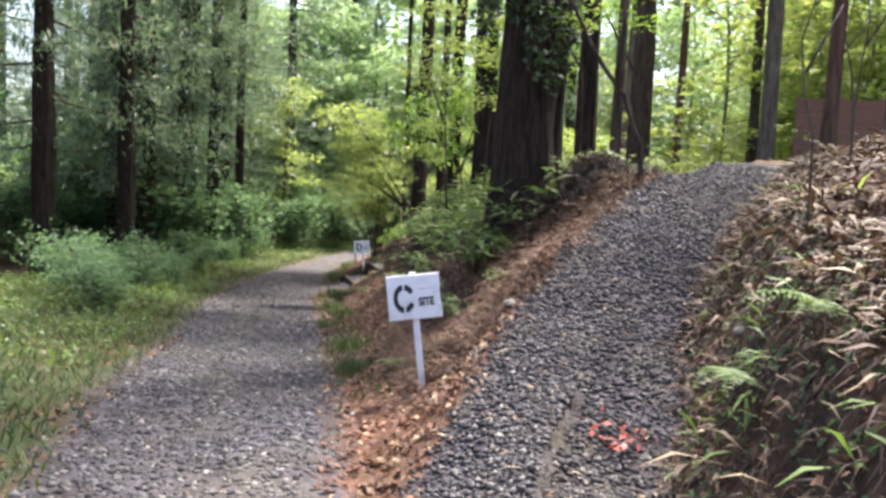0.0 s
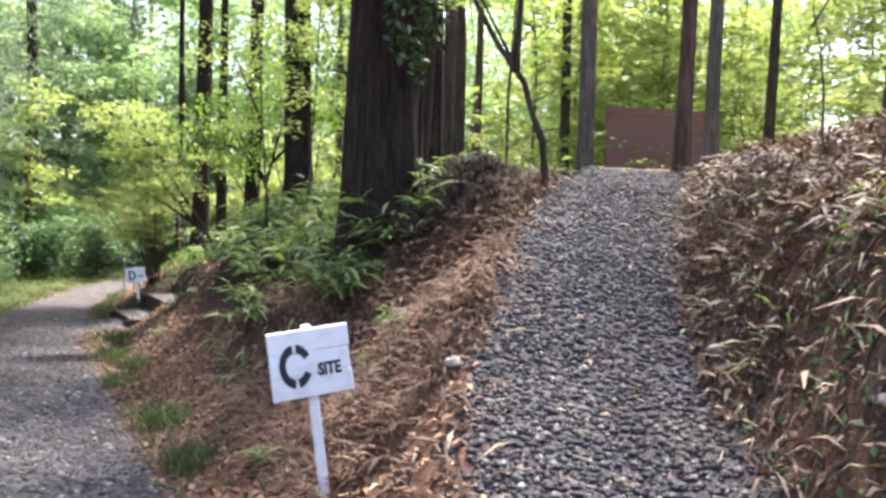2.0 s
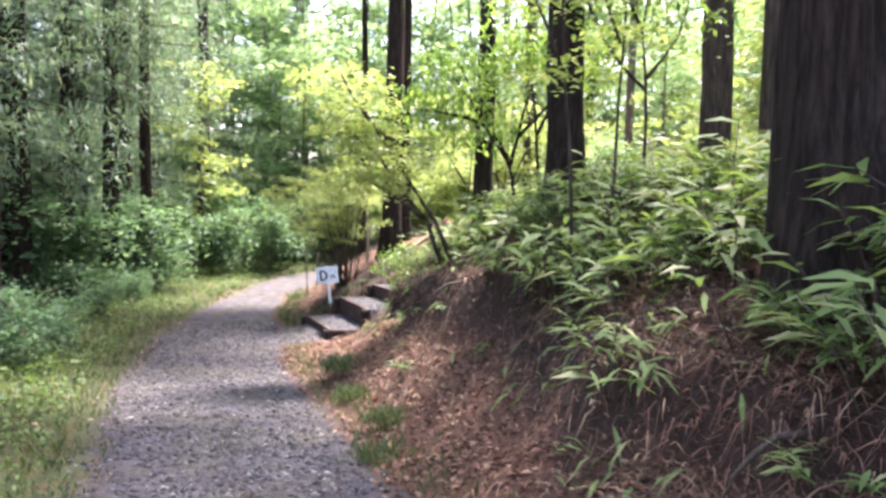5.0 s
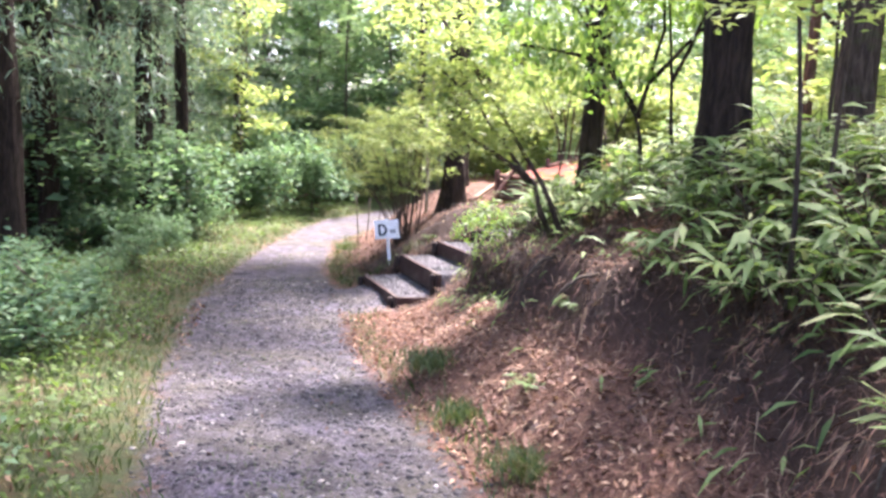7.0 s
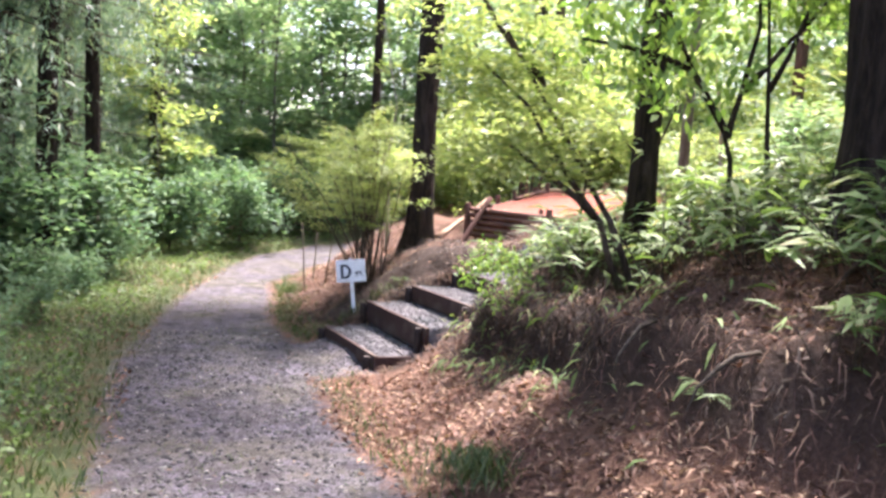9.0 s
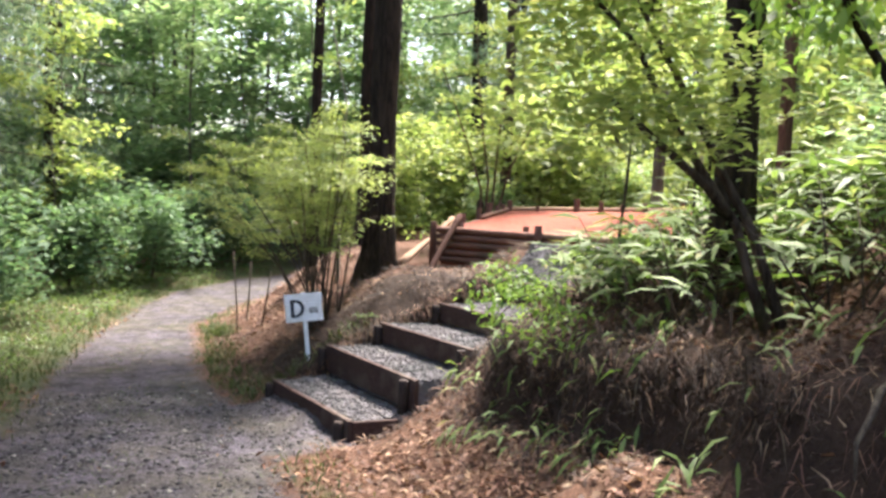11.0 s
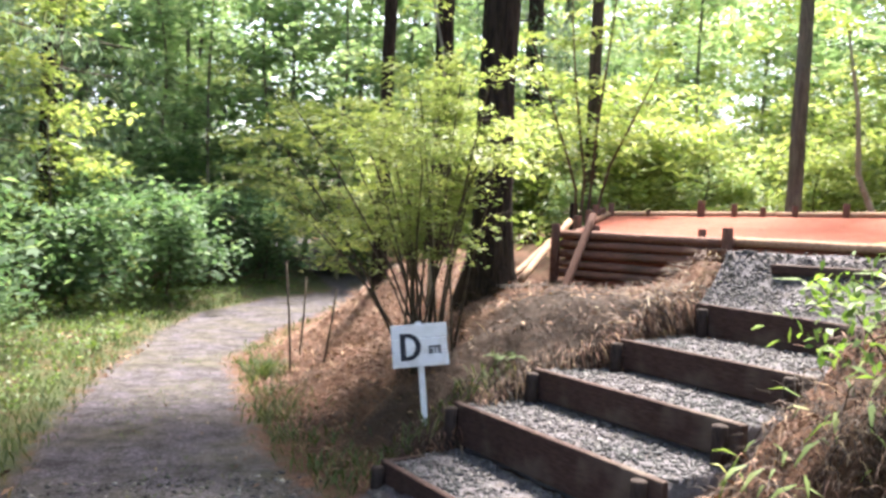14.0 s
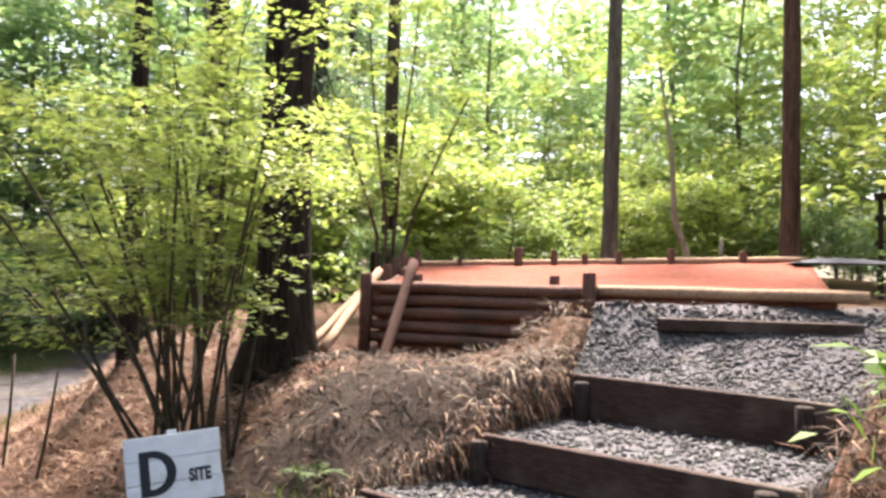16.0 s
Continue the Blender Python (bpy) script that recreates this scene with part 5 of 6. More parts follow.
gl = np.random.default_rng(55)
p = scatter(60000, (-3.2, 2.4), (2.5, 26), lambda x, y: off_paths(x, y) * np.clip(1.2 - 0.3 * np.abs(s_of(x, y) - 0.9), 0.15, 1) * (s_of(x, y) > -0.15) * (1 - 0.93 * soil_mask(x, y)) * np.where(y > 18.2, 0.22, 1), gl, 0.012)
v, f = leaves(p, 0.065, 0.42, 0.6, 0.14, gen=gl)
stuff("fallen_leaves", "fallen red-brown leaves covering the slopes", "leaf litter", v, f, DEAD_RED)
p = scatter(74000, (-0.4, 5.5), (1.0, 10.5), lambda x, y: off_paths(x, y) * (1 - 0.85 * soil_mask(x, y)) * np.where(x > np.interp(y, SIDE_Y, SIDE_X), 0.95 - 0.75 * (x - np.interp(y, SIDE_Y, SIDE_X) < 1.1) * (y < 5.2), 0.18 * (s_of(x, y) > 0.5)) * smooth01(-x - 0.2 * np.sin(3 * y), -5.6, -4.0) * smooth01(y + 0.3 * np.sin(2.3 * x), 1.0, 2.2), gl, 0.015)
a = gl.uniform(0, 2 * math.pi, len(p))
ln = gl.uniform(0.05, 0.19, len(p))
tip = p + np.stack([np.cos(a) * ln, np.sin(a) * ln, gl.normal(0.01, 0.03, len(p))], 1)
v, f = blades(p, tip, 0.011 + 0.05 * ln * gl.uniform(0.5, 1.6, len(p)), 0.12, gl)
stuff("dry_bamboo_leaves", "dry straw-coloured bamboo leaves heaped on the bank", "leaf litter", v, f, DEAD_STRAW)
p = scatter(34000, (-4.2, 0.4), (18.3, 27), lambda x, y: off_paths(x, y) * (s_of(x, y) > 0.25) * 0.9 * np.where((np.abs(stair_frame(x, y)[0] - 1.3) < 1.2) & (stair_frame(x, y)[1] > -1.1), 0.5, 0.8), gl, 0.015)
a = gl.uniform(0, 2 * math.pi, len(p))
ln = gl.uniform(0.05, 0.20, len(p))
tip = p + np.stack([np.cos(a) * ln, np.sin(a) * ln, gl.normal(0.015, 0.03, len(p))], 1)
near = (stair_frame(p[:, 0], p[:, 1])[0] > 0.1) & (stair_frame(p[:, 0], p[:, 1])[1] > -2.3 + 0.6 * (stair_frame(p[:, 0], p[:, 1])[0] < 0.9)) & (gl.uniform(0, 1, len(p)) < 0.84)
v, f = blades(p[~near], tip[~near], 0.006 + 0.025 * ln[~near], 0.12, gl)
stuff("dry_grass", "red-brown dry grass lying on the slope", "dry grass", v, f, DEAD_RED)
# stalks near the stairs get black colour in place of the slope's shade
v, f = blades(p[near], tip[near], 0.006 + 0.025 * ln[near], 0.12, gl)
stuff("dark_litter", "stalks on bare soil beside the stairs, blackened for shade", "leaf litter", v, f, DEAD_BLACK)
p = scatter(5200, (-5, 3.2), (2, 26), lambda x, y: gravel_mask(x, y) * np.where(np.abs(x - np.interp(y, SIDE_Y, SIDE_X)) < 0.7, 0.9, 0.2), gl, 0.014)
v, f = leaves(p, 0.05, 0.4, 0.75, 0.12, gen=gl)
stuff("stray_leaves", "stray fallen leaves on the gravel", "leaf litter", v, f, DEAD_STRAW)

p = scatter(5200, (0.2, 3.4), (3.0, 9.2), lambda x, y: (np.abs(x - np.interp(y, SIDE_Y, SIDE_X)) < 0.75) * (0.10 + 0.5 * smooth01(np.abs(x - np.interp(y, SIDE_Y, SIDE_X)), 0.30, 0.62)), gl, 0.02)
a = gl.uniform(0, 2 * math.pi, len(p))
ln = gl.uniform(0.03, 0.16, len(p))
v, f = blades(p, p + np.stack([np.cos(a) * ln, np.sin(a) * ln, gl.normal(0.005, 0.01, len(p))], 1), 0.006 + 0.05 * ln, 0.06, gl)
stuff("path_straw", "dry leaves and straw blown onto the side path", "leaf litter", v, f, DEAD_STRAW)
# broad pale leaves and dark twigs lying on the heaped bank
p = scatter(7000, (1.0, 5.0), (2.2, 10.0), lambda x, y: (x - np.interp(y, SIDE_Y, SIDE_X) > 0.6) * 0.22, gl, 0.04)
a = gl.uniform(0, 2 * math.pi, len(p))
ln = gl.uniform(0.12, 0.30, len(p))
v, f = blades(p, p + np.stack([np.cos(a) * ln, np.sin(a) * ln, gl.normal(-0.01, 0.06, len(p))], 1), 0.11 * ln, 0.14, gl)
stuff("broad_dry_leaves", "long pale dry bamboo leaves lying on the bank", "leaf litter", v, f, DEAD_STRAW)
p = scatter(9000, (0.6, 2.3), (8.1, 9.9), lambda x, y: smooth01(-np.hypot((x - 1.42) / 0.85, (y - 9.0) / 0.95), -1.0, -0.75), gl, 0.03)
a = gl.uniform(0, 2 * math.pi, len(p))
ln = gl.uniform(0.06, 0.26, len(p))
v, f = blades(p, p + np.stack([np.cos(a) * ln, np.sin(a) * ln, gl.normal(0.0, 0.35, len(p)) * ln], 1), 0.004 + 0.02 * ln, 0.2, gl)
stuff("root_heap", "dark roots and rotting twigs heaped beside the old tree", "dry twigs", v, f, DEAD_BLACK)
p = scatter(15000, (-9, -2), (4, 30), lambda x, y: left_of_way(x, y, -0.2) * 0.7 * (np.sin(x * 1.7 + y * 0.9) + np.sin(y * 1.3 - x) > 0.2), gl, 0.02)
v, f = leaves(p, 0.07, 0.4, 0.6, 0.14, gen=gl)
stuff("verge_litter", "brown fallen leaves among the verge grass", "leaf litter", v, f, DEAD_RED)
p = scatter(26000, (-0.5, 2.0), (6.0, 9.4), lambda x, y: off_paths(x, y) * (s_of(x, y) > 0.5) * 0.9 * (1 - 0.85 * soil_mask(x, y)), gl, 0.02)
a = gl.uniform(0, 2 * math.pi, len(p))
ln = gl.uniform(0.06, 0.24, len(p))
tip = p + np.stack([np.cos(a) * ln, np.sin(a) * ln, gl.normal(0.01, 0.04, len(p))], 1)
v, f = blades(p, tip, 0.005 + 0.022 * ln, 0.12, gl)
half = len(p) // 2
stuff("mound_litter", "red-brown stalks and leaves heaped on the mound", "leaf litter", v[:half * 6], f[:half * 2], DEAD_RED)
stuff("mound_stalks", "dark stalks lying among the litter of the mound", "leaf litter", v[half * 6:], f[half * 2:] - half * 6, DEAD_DARK)

p = scatter(5000, (1.0, 2.6), (1.2, 5.4), lambda x, y: (x - np.interp(y, SIDE_Y, SIDE_X) > 0.62) * (x - np.interp(y, SIDE_Y, SIDE_X) < 1.25) * 0.6, gl, 0.02)
v, f = leaves(p, 0.05, 0.5, 0.4, 0.1, 0.4, gen=gl)
stuff("bank_moss", "small green moss leaves on the shaded bank foot", "moss", v, f, LEAF_DARK)
p = scatter(30000, (0.7, 3.4), (1.0, 7.0), lambda x, y: (x - np.interp(y, SIDE_Y, SIDE_X) > 0.56) * (x - np.interp(y, SIDE_Y, SIDE_X) < 1.35), gl, 0.02)
ln = gl.uniform(0.05, 0.22, len(p))
a = gl.uniform(0, 2 * math.pi, len(p))
tip = p + np.stack([np.cos(a) * ln * 0.7, np.sin(a) * ln * 0.7, gl.normal(-0.5, 0.45, len(p)) * ln], 1)
v, f = blades(p, tip, 0.005 + 0.03 * ln, 0.2, gl)
third = len(p) // 3
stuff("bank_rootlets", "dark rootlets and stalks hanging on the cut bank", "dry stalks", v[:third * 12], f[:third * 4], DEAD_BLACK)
stuff("bank_straw", "dry bamboo leaves caught on the cut bank", "leaf litter", v[third * 12:], f[third * 4:] - third * 12, DEAD_STRAW)
p = scatter(1000, (0.9, 3.2), (1.6, 6.2), lambda x, y: (x - np.interp(y, SIDE_Y, SIDE_X) > 0.62) * (x - np.interp(y, SIDE_Y, SIDE_X) < 1.5) * patchy(x * 3, y * 3), gl, 0.05)
ln = gl.uniform(0.07, 0.18, len(p))
a = math.pi + gl.normal(0, 1.1, len(p))
v, f = blades(p, p + np.stack([np.cos(a) * ln, np.sin(a) * ln, gl.normal(-0.1, 0.5, len(p)) * ln], 1), 0.14 * ln, 0.15, gl)
stuff("bank_sprigs", "green sprigs growing from the cut bank", "bamboo grass", v, f, LEAF_SASA)
q = gl.normal(0, 1, (34, 2)) * (0.10, 0.07) + (1.02, 4.35)
v, f = leaves(np.stack([q[:, 0], q[:, 1], land(q[:, 0], q[:, 1]) + 0.05], 1), 0.05, 0.5, 0.6, 0.1, gen=gl)
stuff("red_leaves", "few bright red leaves lying on the gravel", "leaf litter", v, f, RED_LEAF)

# roots, straws and stalks hanging over the cut bank
p = scatter(90000, (-2.3, 1.4), (6.8, 18.6), lambda x, y: (face_of(s_of(x, y), y) > 0.68) * (face_of(s_of(x, y), y) < 1.75) * np.where(y < 15, 0.95, 0.5), gl, 0.02)
ln = gl.uniform(0.05, 0.24, len(p)) * np.where(p[:, 1] < 12, 1.35, 1.0)
a = gl.uniform(0, 2 * math.pi, len(p))
tip = p + np.stack([np.cos(a) * ln * 0.8, np.sin(a) * ln * 0.8, gl.normal(-0.55, 0.45, len(p)) * ln], 1)
v, f = blades(p, tip, 0.004 + 0.016 * ln, 0.2, gl)
k = p[:, 1] > 7.0
k6 = np.repeat(k, 6)
v2 = v[~k6]
stuff("slope_stalks", "brown dry stalks lying on the bank slope", "dry stalks", v2, np.concatenate([np.arange(len(v2) // 6)[:, None] * 6 + [0, 1, 3, 2], np.arange(len(v2) // 6)[:, None] * 6 + [2, 3, 5, 4]]), DEAD_RED)
v = v[k6]
f = np.concatenate([np.arange(len(v) // 6)[:, None] * 6 + [0, 1, 3, 2], np.arange(len(v) // 6)[:, None] * 6 + [2, 3, 5, 4]])
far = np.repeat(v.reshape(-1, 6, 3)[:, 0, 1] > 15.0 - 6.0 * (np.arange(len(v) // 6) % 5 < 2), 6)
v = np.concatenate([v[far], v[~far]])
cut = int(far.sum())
# the black share of the stalks paints in the shade below the overhang
stuff("hanging_stalks", "dry stalks and rootlets hanging over the bank, blackened for its shade", "dry stalks", v[:cut], f[:cut // 3], DEAD_BLACK)
stuff("brown_stalks", "red-brown stalks hanging over the bank", "dry stalks", v[cut:], f[cut // 3:] - cut, DEAD_RED)
p = scatter(9000, (-2.3, 1.4), (8.0, 18.6), lambda x, y: (face_of(s_of(x, y), y) > 1.0) * (face_of(s_of(x, y), y) < 2.0) * 0.8, gl, 0.03)
ln = gl.uniform(0.06, 0.2, len(p))
a = gl.uniform(0, 2 * math.pi, len(p))
tip = p + np.stack([np.cos(a) * ln, np.sin(a) * ln, gl.normal(-0.1, 0.4, len(p)) * ln], 1)
v, f = blades(p, tip, 0.006 + 0.03 * ln, 0.15, gl)
stuff("bank_top_litter", "brown stalks and leaves along the top of the bank", "leaf litter", v, f, DEAD_DARK)

# roots clinging to the steep face near the stairs, mostly black to deepen the hollow's shade
n = 3400
y = gl.uniform(14.6, 18.4, n)
edge_s = np.interp(y, RIGHT_Y, RIGHT_X) + 1.0 - face_of(0.0, y)
x = edge_s - 0.02 - gl.uniform(0, 0.14, n)
p = np.stack([x, y, land(edge_s + 0.05, y) - 0.55 * gl.uniform(0, 1, n)], 1)
p[:, 2] = np.maximum(p[:, 2], land(x, y) + 0.01)
ln, a = gl.uniform(0.04, 0.24, n) * gl.uniform(0.5, 1.0, n), math.pi + gl.normal(0, 1.6, n)
tip = p + np.stack([np.cos(a) * ln * 0.6, np.sin(a) * ln * 0.9, gl.normal(-0.25, 0.6, n) * ln], 1)
v, f = blades(p, tip, 0.004 + 0.022 * ln, 0.2, gl)
third = n // 3
stuff("face_roots", "roots and stalks clinging to the steep bank, blackened for its shade", "dry stalks", v[third * 6:], f[third * 2:] - third * 6, DEAD_BLACK)
stuff("face_straw", "brown stalks caught on the steep bank", "dry stalks", v[:third * 6], f[:third * 2], DEAD_DARK)
# green sprigs hanging over the cut bank
p = scatter(15000, (-2.4, 1.4), (9.0, 18.8), lambda x, y: (face_of(s_of(x, y), y) > 0.45) * (face_of(s_of(x, y), y) < 1.5) * (np.sin(2.3 * y) + np.sin(5.1 * y + 1) + np.sin(9 * x) > -0.6) * np.where((y > 12.9) & (y < 14.9), 0.05, np.where(y > 14.9, 0.30, 0.12)), gl, 0.03)
ln = gl.uniform(0.08, 0.22, len(p))
a = math.pi + gl.normal(0, 0.9, len(p))
p = p + np.stack([np.zeros(len(p)), np.zeros(len(p)), gl.uniform(0, 0.12, len(p))], 1)
tip = p + np.stack([np.cos(a) * ln * 0.8, np.sin(a) * ln * 0.8, gl.normal(-0.45, 0.4, len(p)) * ln], 1)
v, f = blades(p, tip, 0.16 * ln, 0.16, gl)
stuff("hanging_sprigs", "green bamboo grass leaves hanging over the bank", "bamboo grass", v, f, LEAF_SASA)
# litter fallen on the foot and face of the bank
p = scatter(40000, (-3.0, 1.2), (6.8, 18.9), lambda x, y: (s_of(x, y) > 0.1) * (face_of(s_of(x, y), y) > -0.5) * (face_of(s_of(x, y), y) < 0.8) * (stair_frame(x, y)[1] > 1.95) * np.where(y > 15.2, 0.35, 0.75), gl, 0.02)
ln = gl.uniform(0.05, 0.2, len(p))
a = gl.uniform(0, 2 * math.pi, len(p))
tip = p + np.stack([np.cos(a) * ln * 0.8, np.sin(a) * ln * 0.8, gl.normal(-0.2, 0.35, len(p)) * ln], 1)
v, f = blades(p, tip, 0.005 + 0.03 * ln, 0.15, gl)
half = len(p) // 2
stuff("bank_foot_litter", "red-brown stalks and leaves on the foot of the bank", "leaf litter", v[:half * 6], f[:half * 2], DEAD_RED)
stuff("bank_foot_stalks", "dark brown stalks on the foot of the bank", "leaf litter", v[half * 6:], f[half * 2:] - half * 6, DEAD_DARK)
p = scatter(15000, (-2.3, 0.8), (15.8, 19.2), lambda x, y: (face_of(s_of(x, y), y) > 0.5) * (stair_frame(x, y)[1] > 1.97) * 0.9, gl, 0.03)
ln = gl.uniform(0.06, 0.24, len(p))
a = gl.uniform(0, 2 * math.pi, len(p))
tip = p + np.stack([np.cos(a) * ln * 0.8, np.sin(a) * ln * 0.8, gl.normal(-0.15, 0.4, len(p)) * ln], 1)
v, f = blades(p, tip, 0.004 + 0.022 * ln, 0.2, gl)
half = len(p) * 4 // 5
# four fifths are black, standing in for shade on this bank
stuff("dark_bank_litter", "stalks on the bank above the stairs, blackened for its shade", "leaf litter", v[:half * 6], f[:half * 2], DEAD_BLACK)
stuff("brown_bank_litter", "red-brown bracken stalks on the bank above the stairs", "leaf litter", v[half * 6:], f[half * 2:] - half * 6, DEAD_RED)
# low grass on the slope between path and stairs
p = scatter(14000, (-4.3, -1.0), (20.2, 26.5), lambda x, y: off_paths(x, y) * smooth01(s_of(x, y), 0.0, 0.15) * smooth01(-s_of(x, y), -0.75, -0.2) * (np.sin(3.1 * y) + np.sin(7.3 * y + 4 * x) > -0.5) + (np.abs(stair_frame(x, y)[1] + 0.22) < 0.16) * (stair_frame(x, y)[0] > 0) * (stair_frame(x, y)[0] < 1.2) * 0.8, gl)
a = gl.uniform(0, 2 * math.pi, len(p))
h = gl.uniform(0.04, 0.14, len(p))
tip = p + np.stack([np.cos(a) * h * 0.8, np.sin(a) * h * 0.8, h], 1)
v, f = blades(p, tip, 0.008 + 0.05 * h, 0.15, gl)
stuff("slope_grass", "low ragged grass on the slope beside the stairs", "grass", v, f, GRASS)
n = 7000
a0 = gl.uniform(0.25, 3.7, n)
b0 = np.interp(a0, (0, 1.3, 1.8, 2.7, 3.4), (-0.06, 0.0, 0.28, 0.26, -0.1)) + gl.normal(-0.06, 0.05, n)
x, y = STAIR.x + STAIR_ON.x * a0 + STAIR_SIDE.x * b0, STAIR.y + STAIR_ON.y * a0 + STAIR_SIDE.y * b0
p = np.stack([x, y, land(x - 0.2 * STAIR_SIDE.x, y - 0.2 * STAIR_SIDE.y) + 0.02 - 0.30 * gl.uniform(0, 1, n) ** 1.5], 1)
ln, q = gl.uniform(0.06, 0.2, n), gl.normal(0, 0.9, n)
tip = p + np.stack([(STAIR_SIDE.x * np.cos(q) + STAIR_ON.x * np.sin(q)) * ln * 0.5, (STAIR_SIDE.y * np.cos(q) + STAIR_ON.y * np.sin(q)) * ln * 0.5, gl.normal(-0.6, 0.4, n) * ln], 1)
v, f = blades(p, tip, 0.005 + 0.025 * ln, 0.2, gl)
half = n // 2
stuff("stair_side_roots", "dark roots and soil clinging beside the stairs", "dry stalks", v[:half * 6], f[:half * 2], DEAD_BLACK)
stuff("stair_side_straw", "red-brown stalks hanging beside the stairs", "dry stalks", v[half * 6:], f[half * 2:] - half * 6, DEAD_RED)
# straw drifted over the upper stair edges
p = scatter(3600, (-2.6, 0.9), (20.2, 22.4), lambda x, y: (stair_frame(x, y)[0] > 1.8) * (stair_frame(x, y)[0] < 4.2) * (np.abs(stair_frame(x, y)[1] - np.interp(stair_frame(x, y)[0], (0, 1.3, 1.8, 2.7, 3.6), (-0.25, -0.2, 0.1, 0.05, -0.25))) < 0.24), gl, 0.05)
a = gl.uniform(0, 2 * math.pi, len(p))
ln = gl.uniform(0.08, 0.28, len(p))
tip = p + np.stack([np.cos(a) * ln, np.sin(a) * ln, gl.normal(0.02, 0.04, len(p))], 1)
v, f = blades(p, tip, 0.006 + 0.02 * ln, 0.12, gl)
stuff("straw_edge", "dry straw drifted along the edge of the stairs", "straw", v, f, DEAD_STRAW)

# grass of the verges
p = scatter(90000, (-9.0, 1.0), (3, 32), lambda x, y: np.clip(grass_mask(x, y), 0, 1) * np.clip(1 - gravel_mask(x, y) * 1.15, 0, 1) * np.where(s_of(x, y) > 1.0, 0.0, 1) * 0.95, gl)
a = gl.uniform(0, 2 * math.pi, len(p))
h = gl.uniform(0.03, 0.11, len(p)) * (1 + 0.5 * gl.uniform(0, 1, len(p)) ** 4)
tip = p + np.stack([np.cos(a) * h * 0.6, np.sin(a) * h * 0.6, h], 1)
v, f = blades(p, tip, 0.010 + 0.05 * h, 0.12, gl)
stuff("verge_grass", "short ragged grass along the path edges", "grass", v, f, GRASS)
p = scatter(42000, (-9.5, -2), (4, 34), lambda x, y: np.clip(grass_mask(x, y), 0, 1) * np.clip(1 - gravel_mask(x, y) * 1.3, 0, 1) * left_of_way(x, y, 0.25) * 0.8, gl, 0.05)
p[:, 2] += gl.uniform(-0.03, 0.12, len(p))
v, f = leaves(p, 0.055, 0.6, 0.6, 0.1, gen=gl)
stuff("verge_weeds", "low broad-leaved weeds in the verge", "weeds", v, f, LEAF_FERN)
p = scatter(26000, (-9.5, -2), (4, 30), lambda x, y: left_of_way(x, y, 0.35) * patchy(x, y) * 0.75, gl, 0.03)
p[:, 2] += gl.uniform(0, 0.22, len(p)) ** 1.2
v, f = leaves(p, 0.085, 0.5, 0.6, 0.1, 0.1, gen=gl)
stuff("verge_clumps", "clumps of broad-leaved weeds in the verge", "weeds", v, f, LEAF_FERN)
p = scatter(60000, (-5, -1.4), (5, 26), lambda x, y: gravel_mask(x, y) * patchy(x * 1.9 + 3, y * 1.3) * 0.35 * np.exp(-((x - 0.5 * (np.interp(y, LEFT_Y, LEFT_X) + np.interp(y, RIGHT_Y, RIGHT_X))) / 0.55) ** 2), gl, 0.008)
a = gl.uniform(0, 2 * math.pi, len(p))
h = gl.uniform(0.012, 0.05, len(p))
v, f = blades(p, p + np.stack([np.cos(a) * h, np.sin(a) * h, h * 0.7], 1), 0.006, 0.12, gl)
stuff("path_weeds", "short green weeds growing through the gravel", "weeds", v, f, GRASS)
# undergrowth of the upper ground
p = scatter(17000, (0.2, 12), (9, 36), lambda x, y: (1 - (x > 2.0) * (y < 15.6)) * (s_of(x, y) > 2.3) * np.clip(1 - 1.3 * gravel_mask(x, y), 0, 1) * (x + 0.5 * (y - 23.2) < 0.0 + 99 * ((y < 18.6) | (y > 27.3))) * (x > np.interp(y, (0, 7, 9, 13), (99, 99, 0, 0))) * 0.8 * (1 - (stair_frame(x, y)[0] > -0.2) * (stair_frame(x, y)[0] < 5.6) * (stair_frame(x, y)[1] > -1.3) * (stair_frame(x, y)[1] < 3.0)), gl, 0.05)
p[:, 2] += gl.uniform(0, 0.38, len(p)) ** 1.3
v, f = leaves(p, 0.15, 0.4, 0.6, 0.1, gen=gl)
stuff("upper_undergrowth", "bright green undergrowth on the upper ground", "undergrowth", v, f, LEAF_LIME)


def tuft(x, y, size, seed):
    gen = np.random.default_rng(seed)
    n = 420
    q = gen.normal(0, 0.13 * size, (n, 2))
    ro = np.stack([q[:, 0], q[:, 1], np.zeros(n)], 1)
    a, h = gen.uniform(0, 2 * math.pi, n), size * gen.uniform(0.05, 0.17, n)
    ti = ro + np.stack([np.cos(a) * h * 0.7, np.sin(a) * h * 0.7, h], 1)
    v, f = blades(ro, ti, 0.012 * size, 0.15, gen)
    ob = new("grass_tuft", fast_mesh("grass_tuft", v, f, GRASS))
    ob.matrix_basis = pose(x, y, float(land(x, y)) + 0.01)
    tagged(ob, "bright green tuft of grass at the path edge", "grass", "grass tufts", "stuff")


for k, (x, y, s) in enumerate(((-1.0, 8.9, 1.0), (-1.98, 14.5, 1.2), (-1.55, 12.1, 0.8), (-1.85, 13.2, 0.9), (-0.75, 7.4, 0.8), (-3.3, 24.6, 1.0), (-1.65, 11.2, 0.7))):
    tuft(x, y, s, 200 + k)

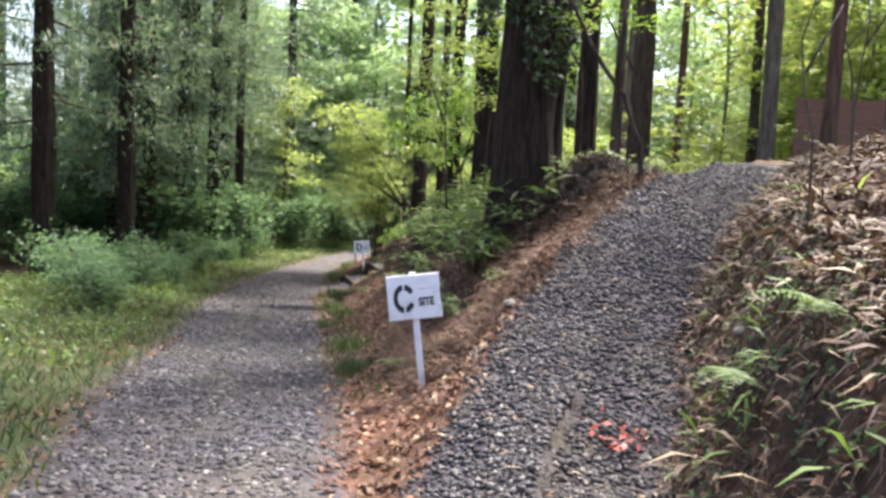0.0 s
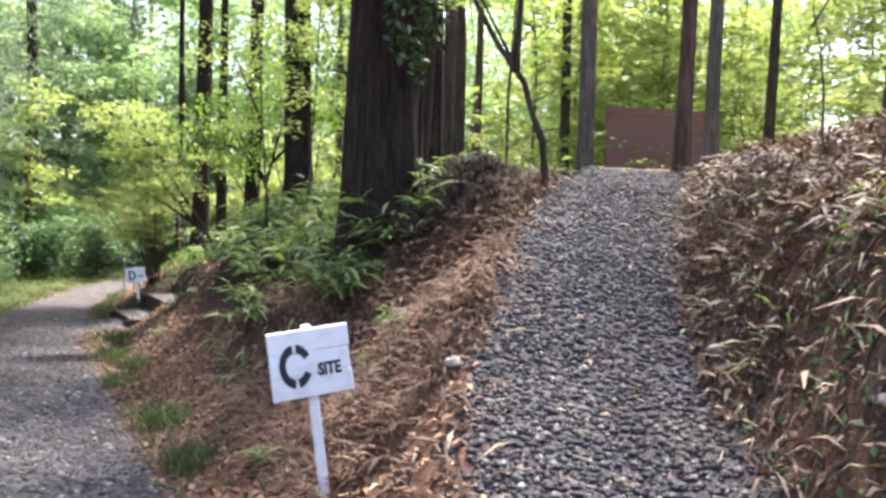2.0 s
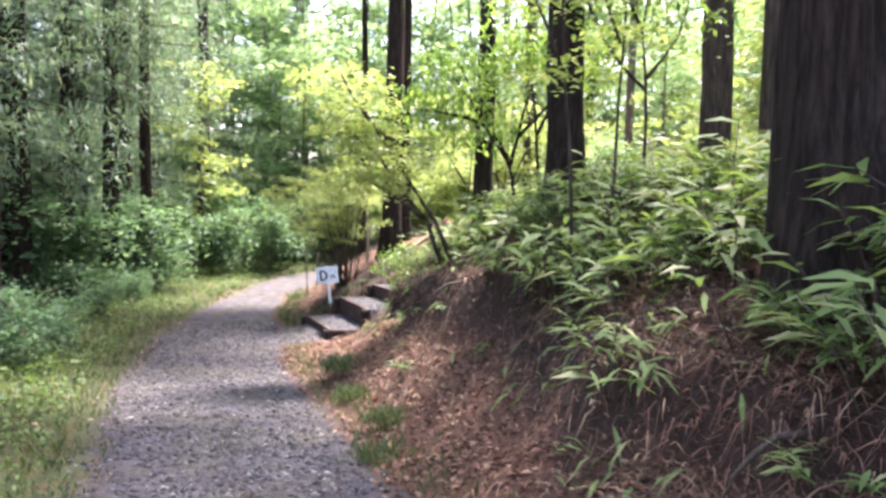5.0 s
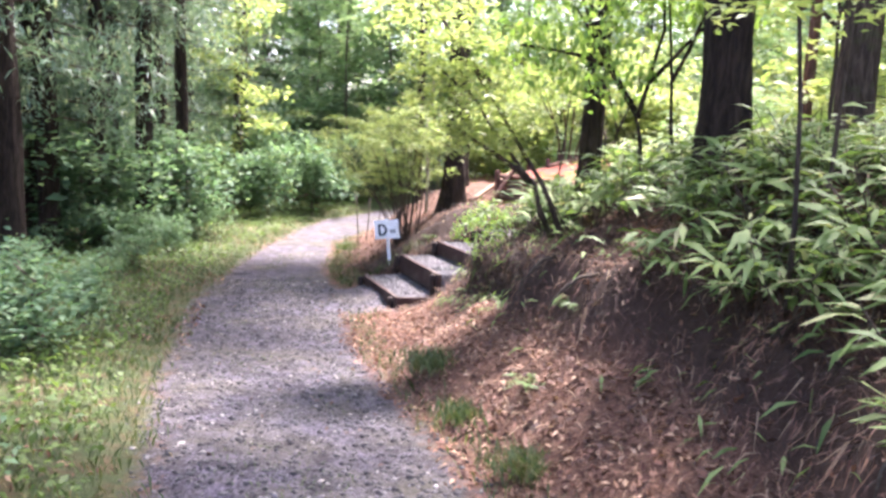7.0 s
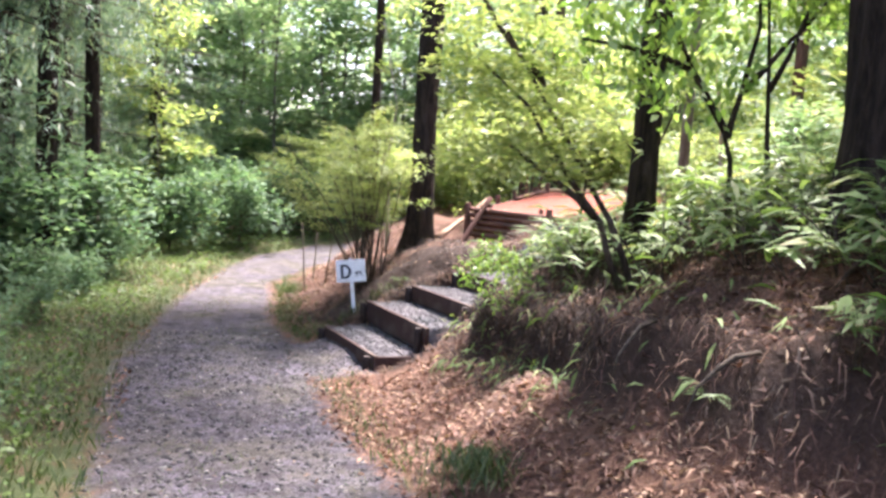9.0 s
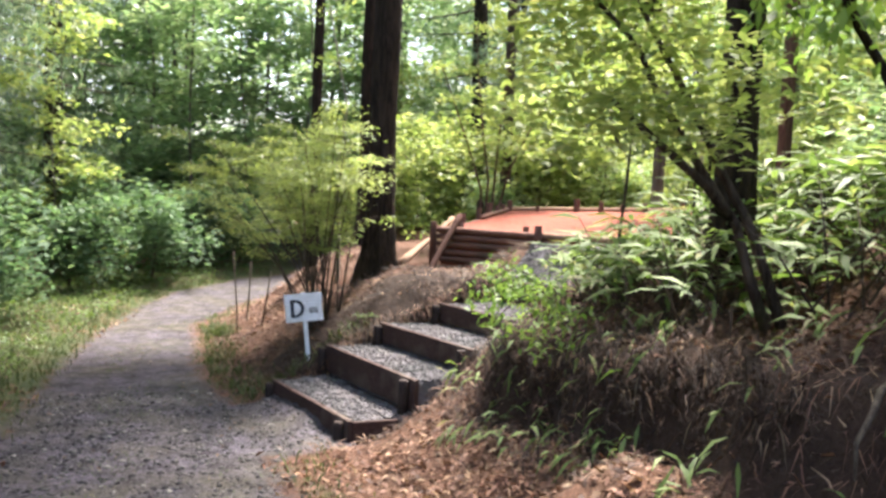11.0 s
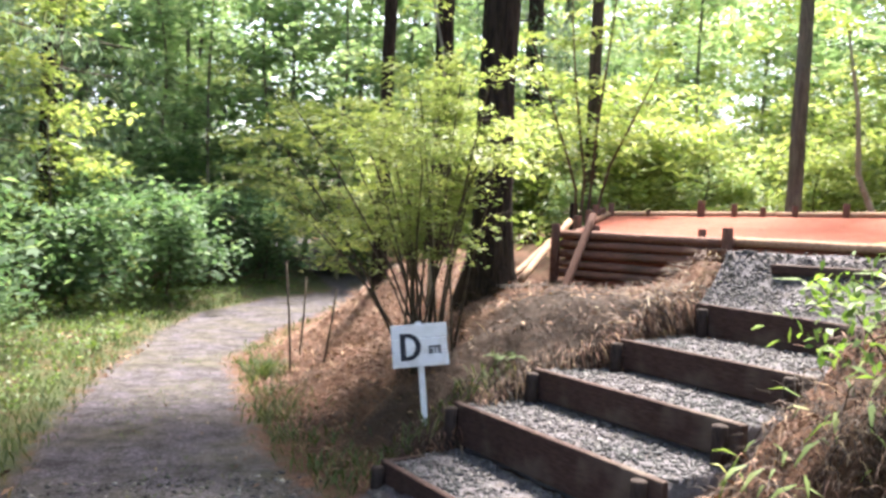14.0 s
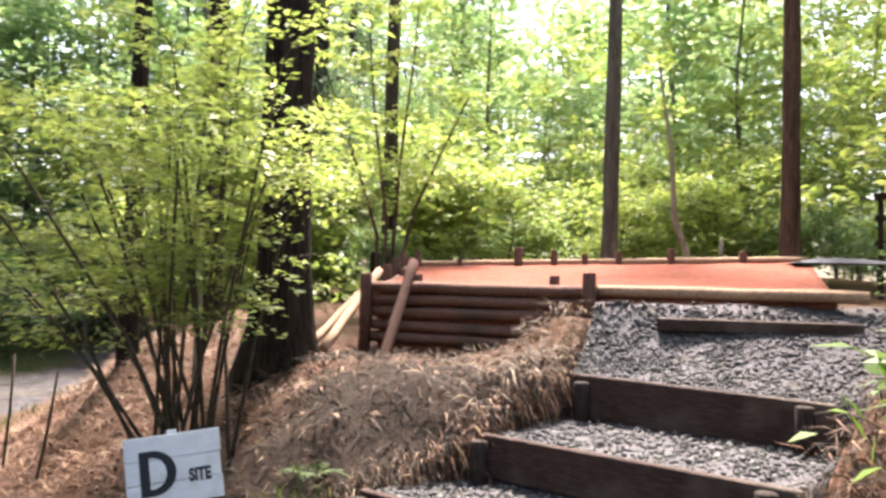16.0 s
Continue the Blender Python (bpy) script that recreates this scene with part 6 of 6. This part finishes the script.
# loose stones of the paths
gq = np.random.default_rng(66)
p = scatter(105000, (-5.2, 1.0), (2.4, 21), lambda x, y: np.clip(gravel_mask(x, y), 0, 1) * np.clip(1.1 - 0.055 * y, 0.30, 1) * (stair_frame(x, y)[0] < 0), gq, 0.002)
v, f = stones(p, 0.010, 0.033, gq)
stuff("path_gravel", "grey crushed gravel of the main path", "gravel", v, f, STONE)
p = scatter(64000, (-0.2, 4.2), (2.5, 10.5), lambda x, y: np.clip(gravel_mask(x, y), 0, 1) * (np.abs(x - np.interp(y, SIDE_Y, SIDE_X)) < 0.75), gq, 0.004)
v, f = stones(p, 0.010, 0.030, gq)
stuff("side_path_gravel", "coarse dark gravel of the climbing side path", "gravel", v, f, STONE_DARK)


def rock(x, y, r, seed, mat=None):
    bm = bmesh.new()
    bmesh.ops.create_icosphere(bm, subdivisions=2, radius=r)
    for q in bm.verts:
        q.co *= 1 + 0.35 * noise.noise(q.co / r * 1.3 + Vector((seed, 0, 0)))
        q.co.z *= 0.6
    ob = bm_part("rock", bm, mat or ROCK)
    ob.matrix_basis = pose(x, y, float(land(x, y)) + r * 0.25, 0, 0, seed * 50)
    tagged(ob, "pale weathered stone lying in leaf litter", "rock")


ROCK = plain("pale_stone", (0.20, 0.17, 0.14), (0.42, 0.37, 0.31), 25, 0.9, 0.6)
for k, (x, y, r) in enumerate(((0.50, 5.98, 0.045), (1.80, 5.75, 0.055), (1.62, 4.5, 0.04), (0.62, 6.35, 0.03))):
    rock(x, y, r, k + 1)

# bent roots hanging out of the cut bank
for k, (x, y, ln, turn) in enumerate(((0.22, 7.55, 0.34, 200), (-0.02, 8.6, 0.26, 160), (-0.35, 10.2, 0.24, 190), (-0.9, 13.4, 0.3, 175), (-1.05, 14.3, 0.28, 200))):
    z = float(land(x, y))
    v, f = tube([(-0.1, 0, 0.10), (0.05, 0.01, 0.07), (ln * 0.5, 0.03, 0.0), (ln * 0.8, 0.02, -0.10), (ln, 0.05, -0.22)], [0.016, 0.016, 0.013, 0.009, 0.004], 8, 0.2, k)
    ob = new("tree_root", fast_mesh("tree_root", v, f, TWIG, True))
    ob.matrix_basis = pose(x, y, z + 0.06, 0, 0, turn)
    tagged(ob, "bent brown root hanging out of the cut bank", "root", "roots of the bank")

# thin stakes beside the path
for x, y, h, lean in ((-3.1, 24.4, 1.25, -4), (-2.95, 24.9, 0.95, 3), (-2.75, 24.2, 0.8, 8)):
    v, f = tube([(0, 0, -0.2), (0.01, 0, h * 0.5), (0, 0, h)], [0.013, 0.012, 0.010], 7, 0.1, x)
    ob = new("thin_stake", fast_mesh("thin_stake", v, f, TWIG, True))
    ob.matrix_basis = pose(x, y, float(land(x, y)), 0, lean, 0)
    tagged(ob, "thin wooden stake standing beside the path", "stake", "thin stakes")
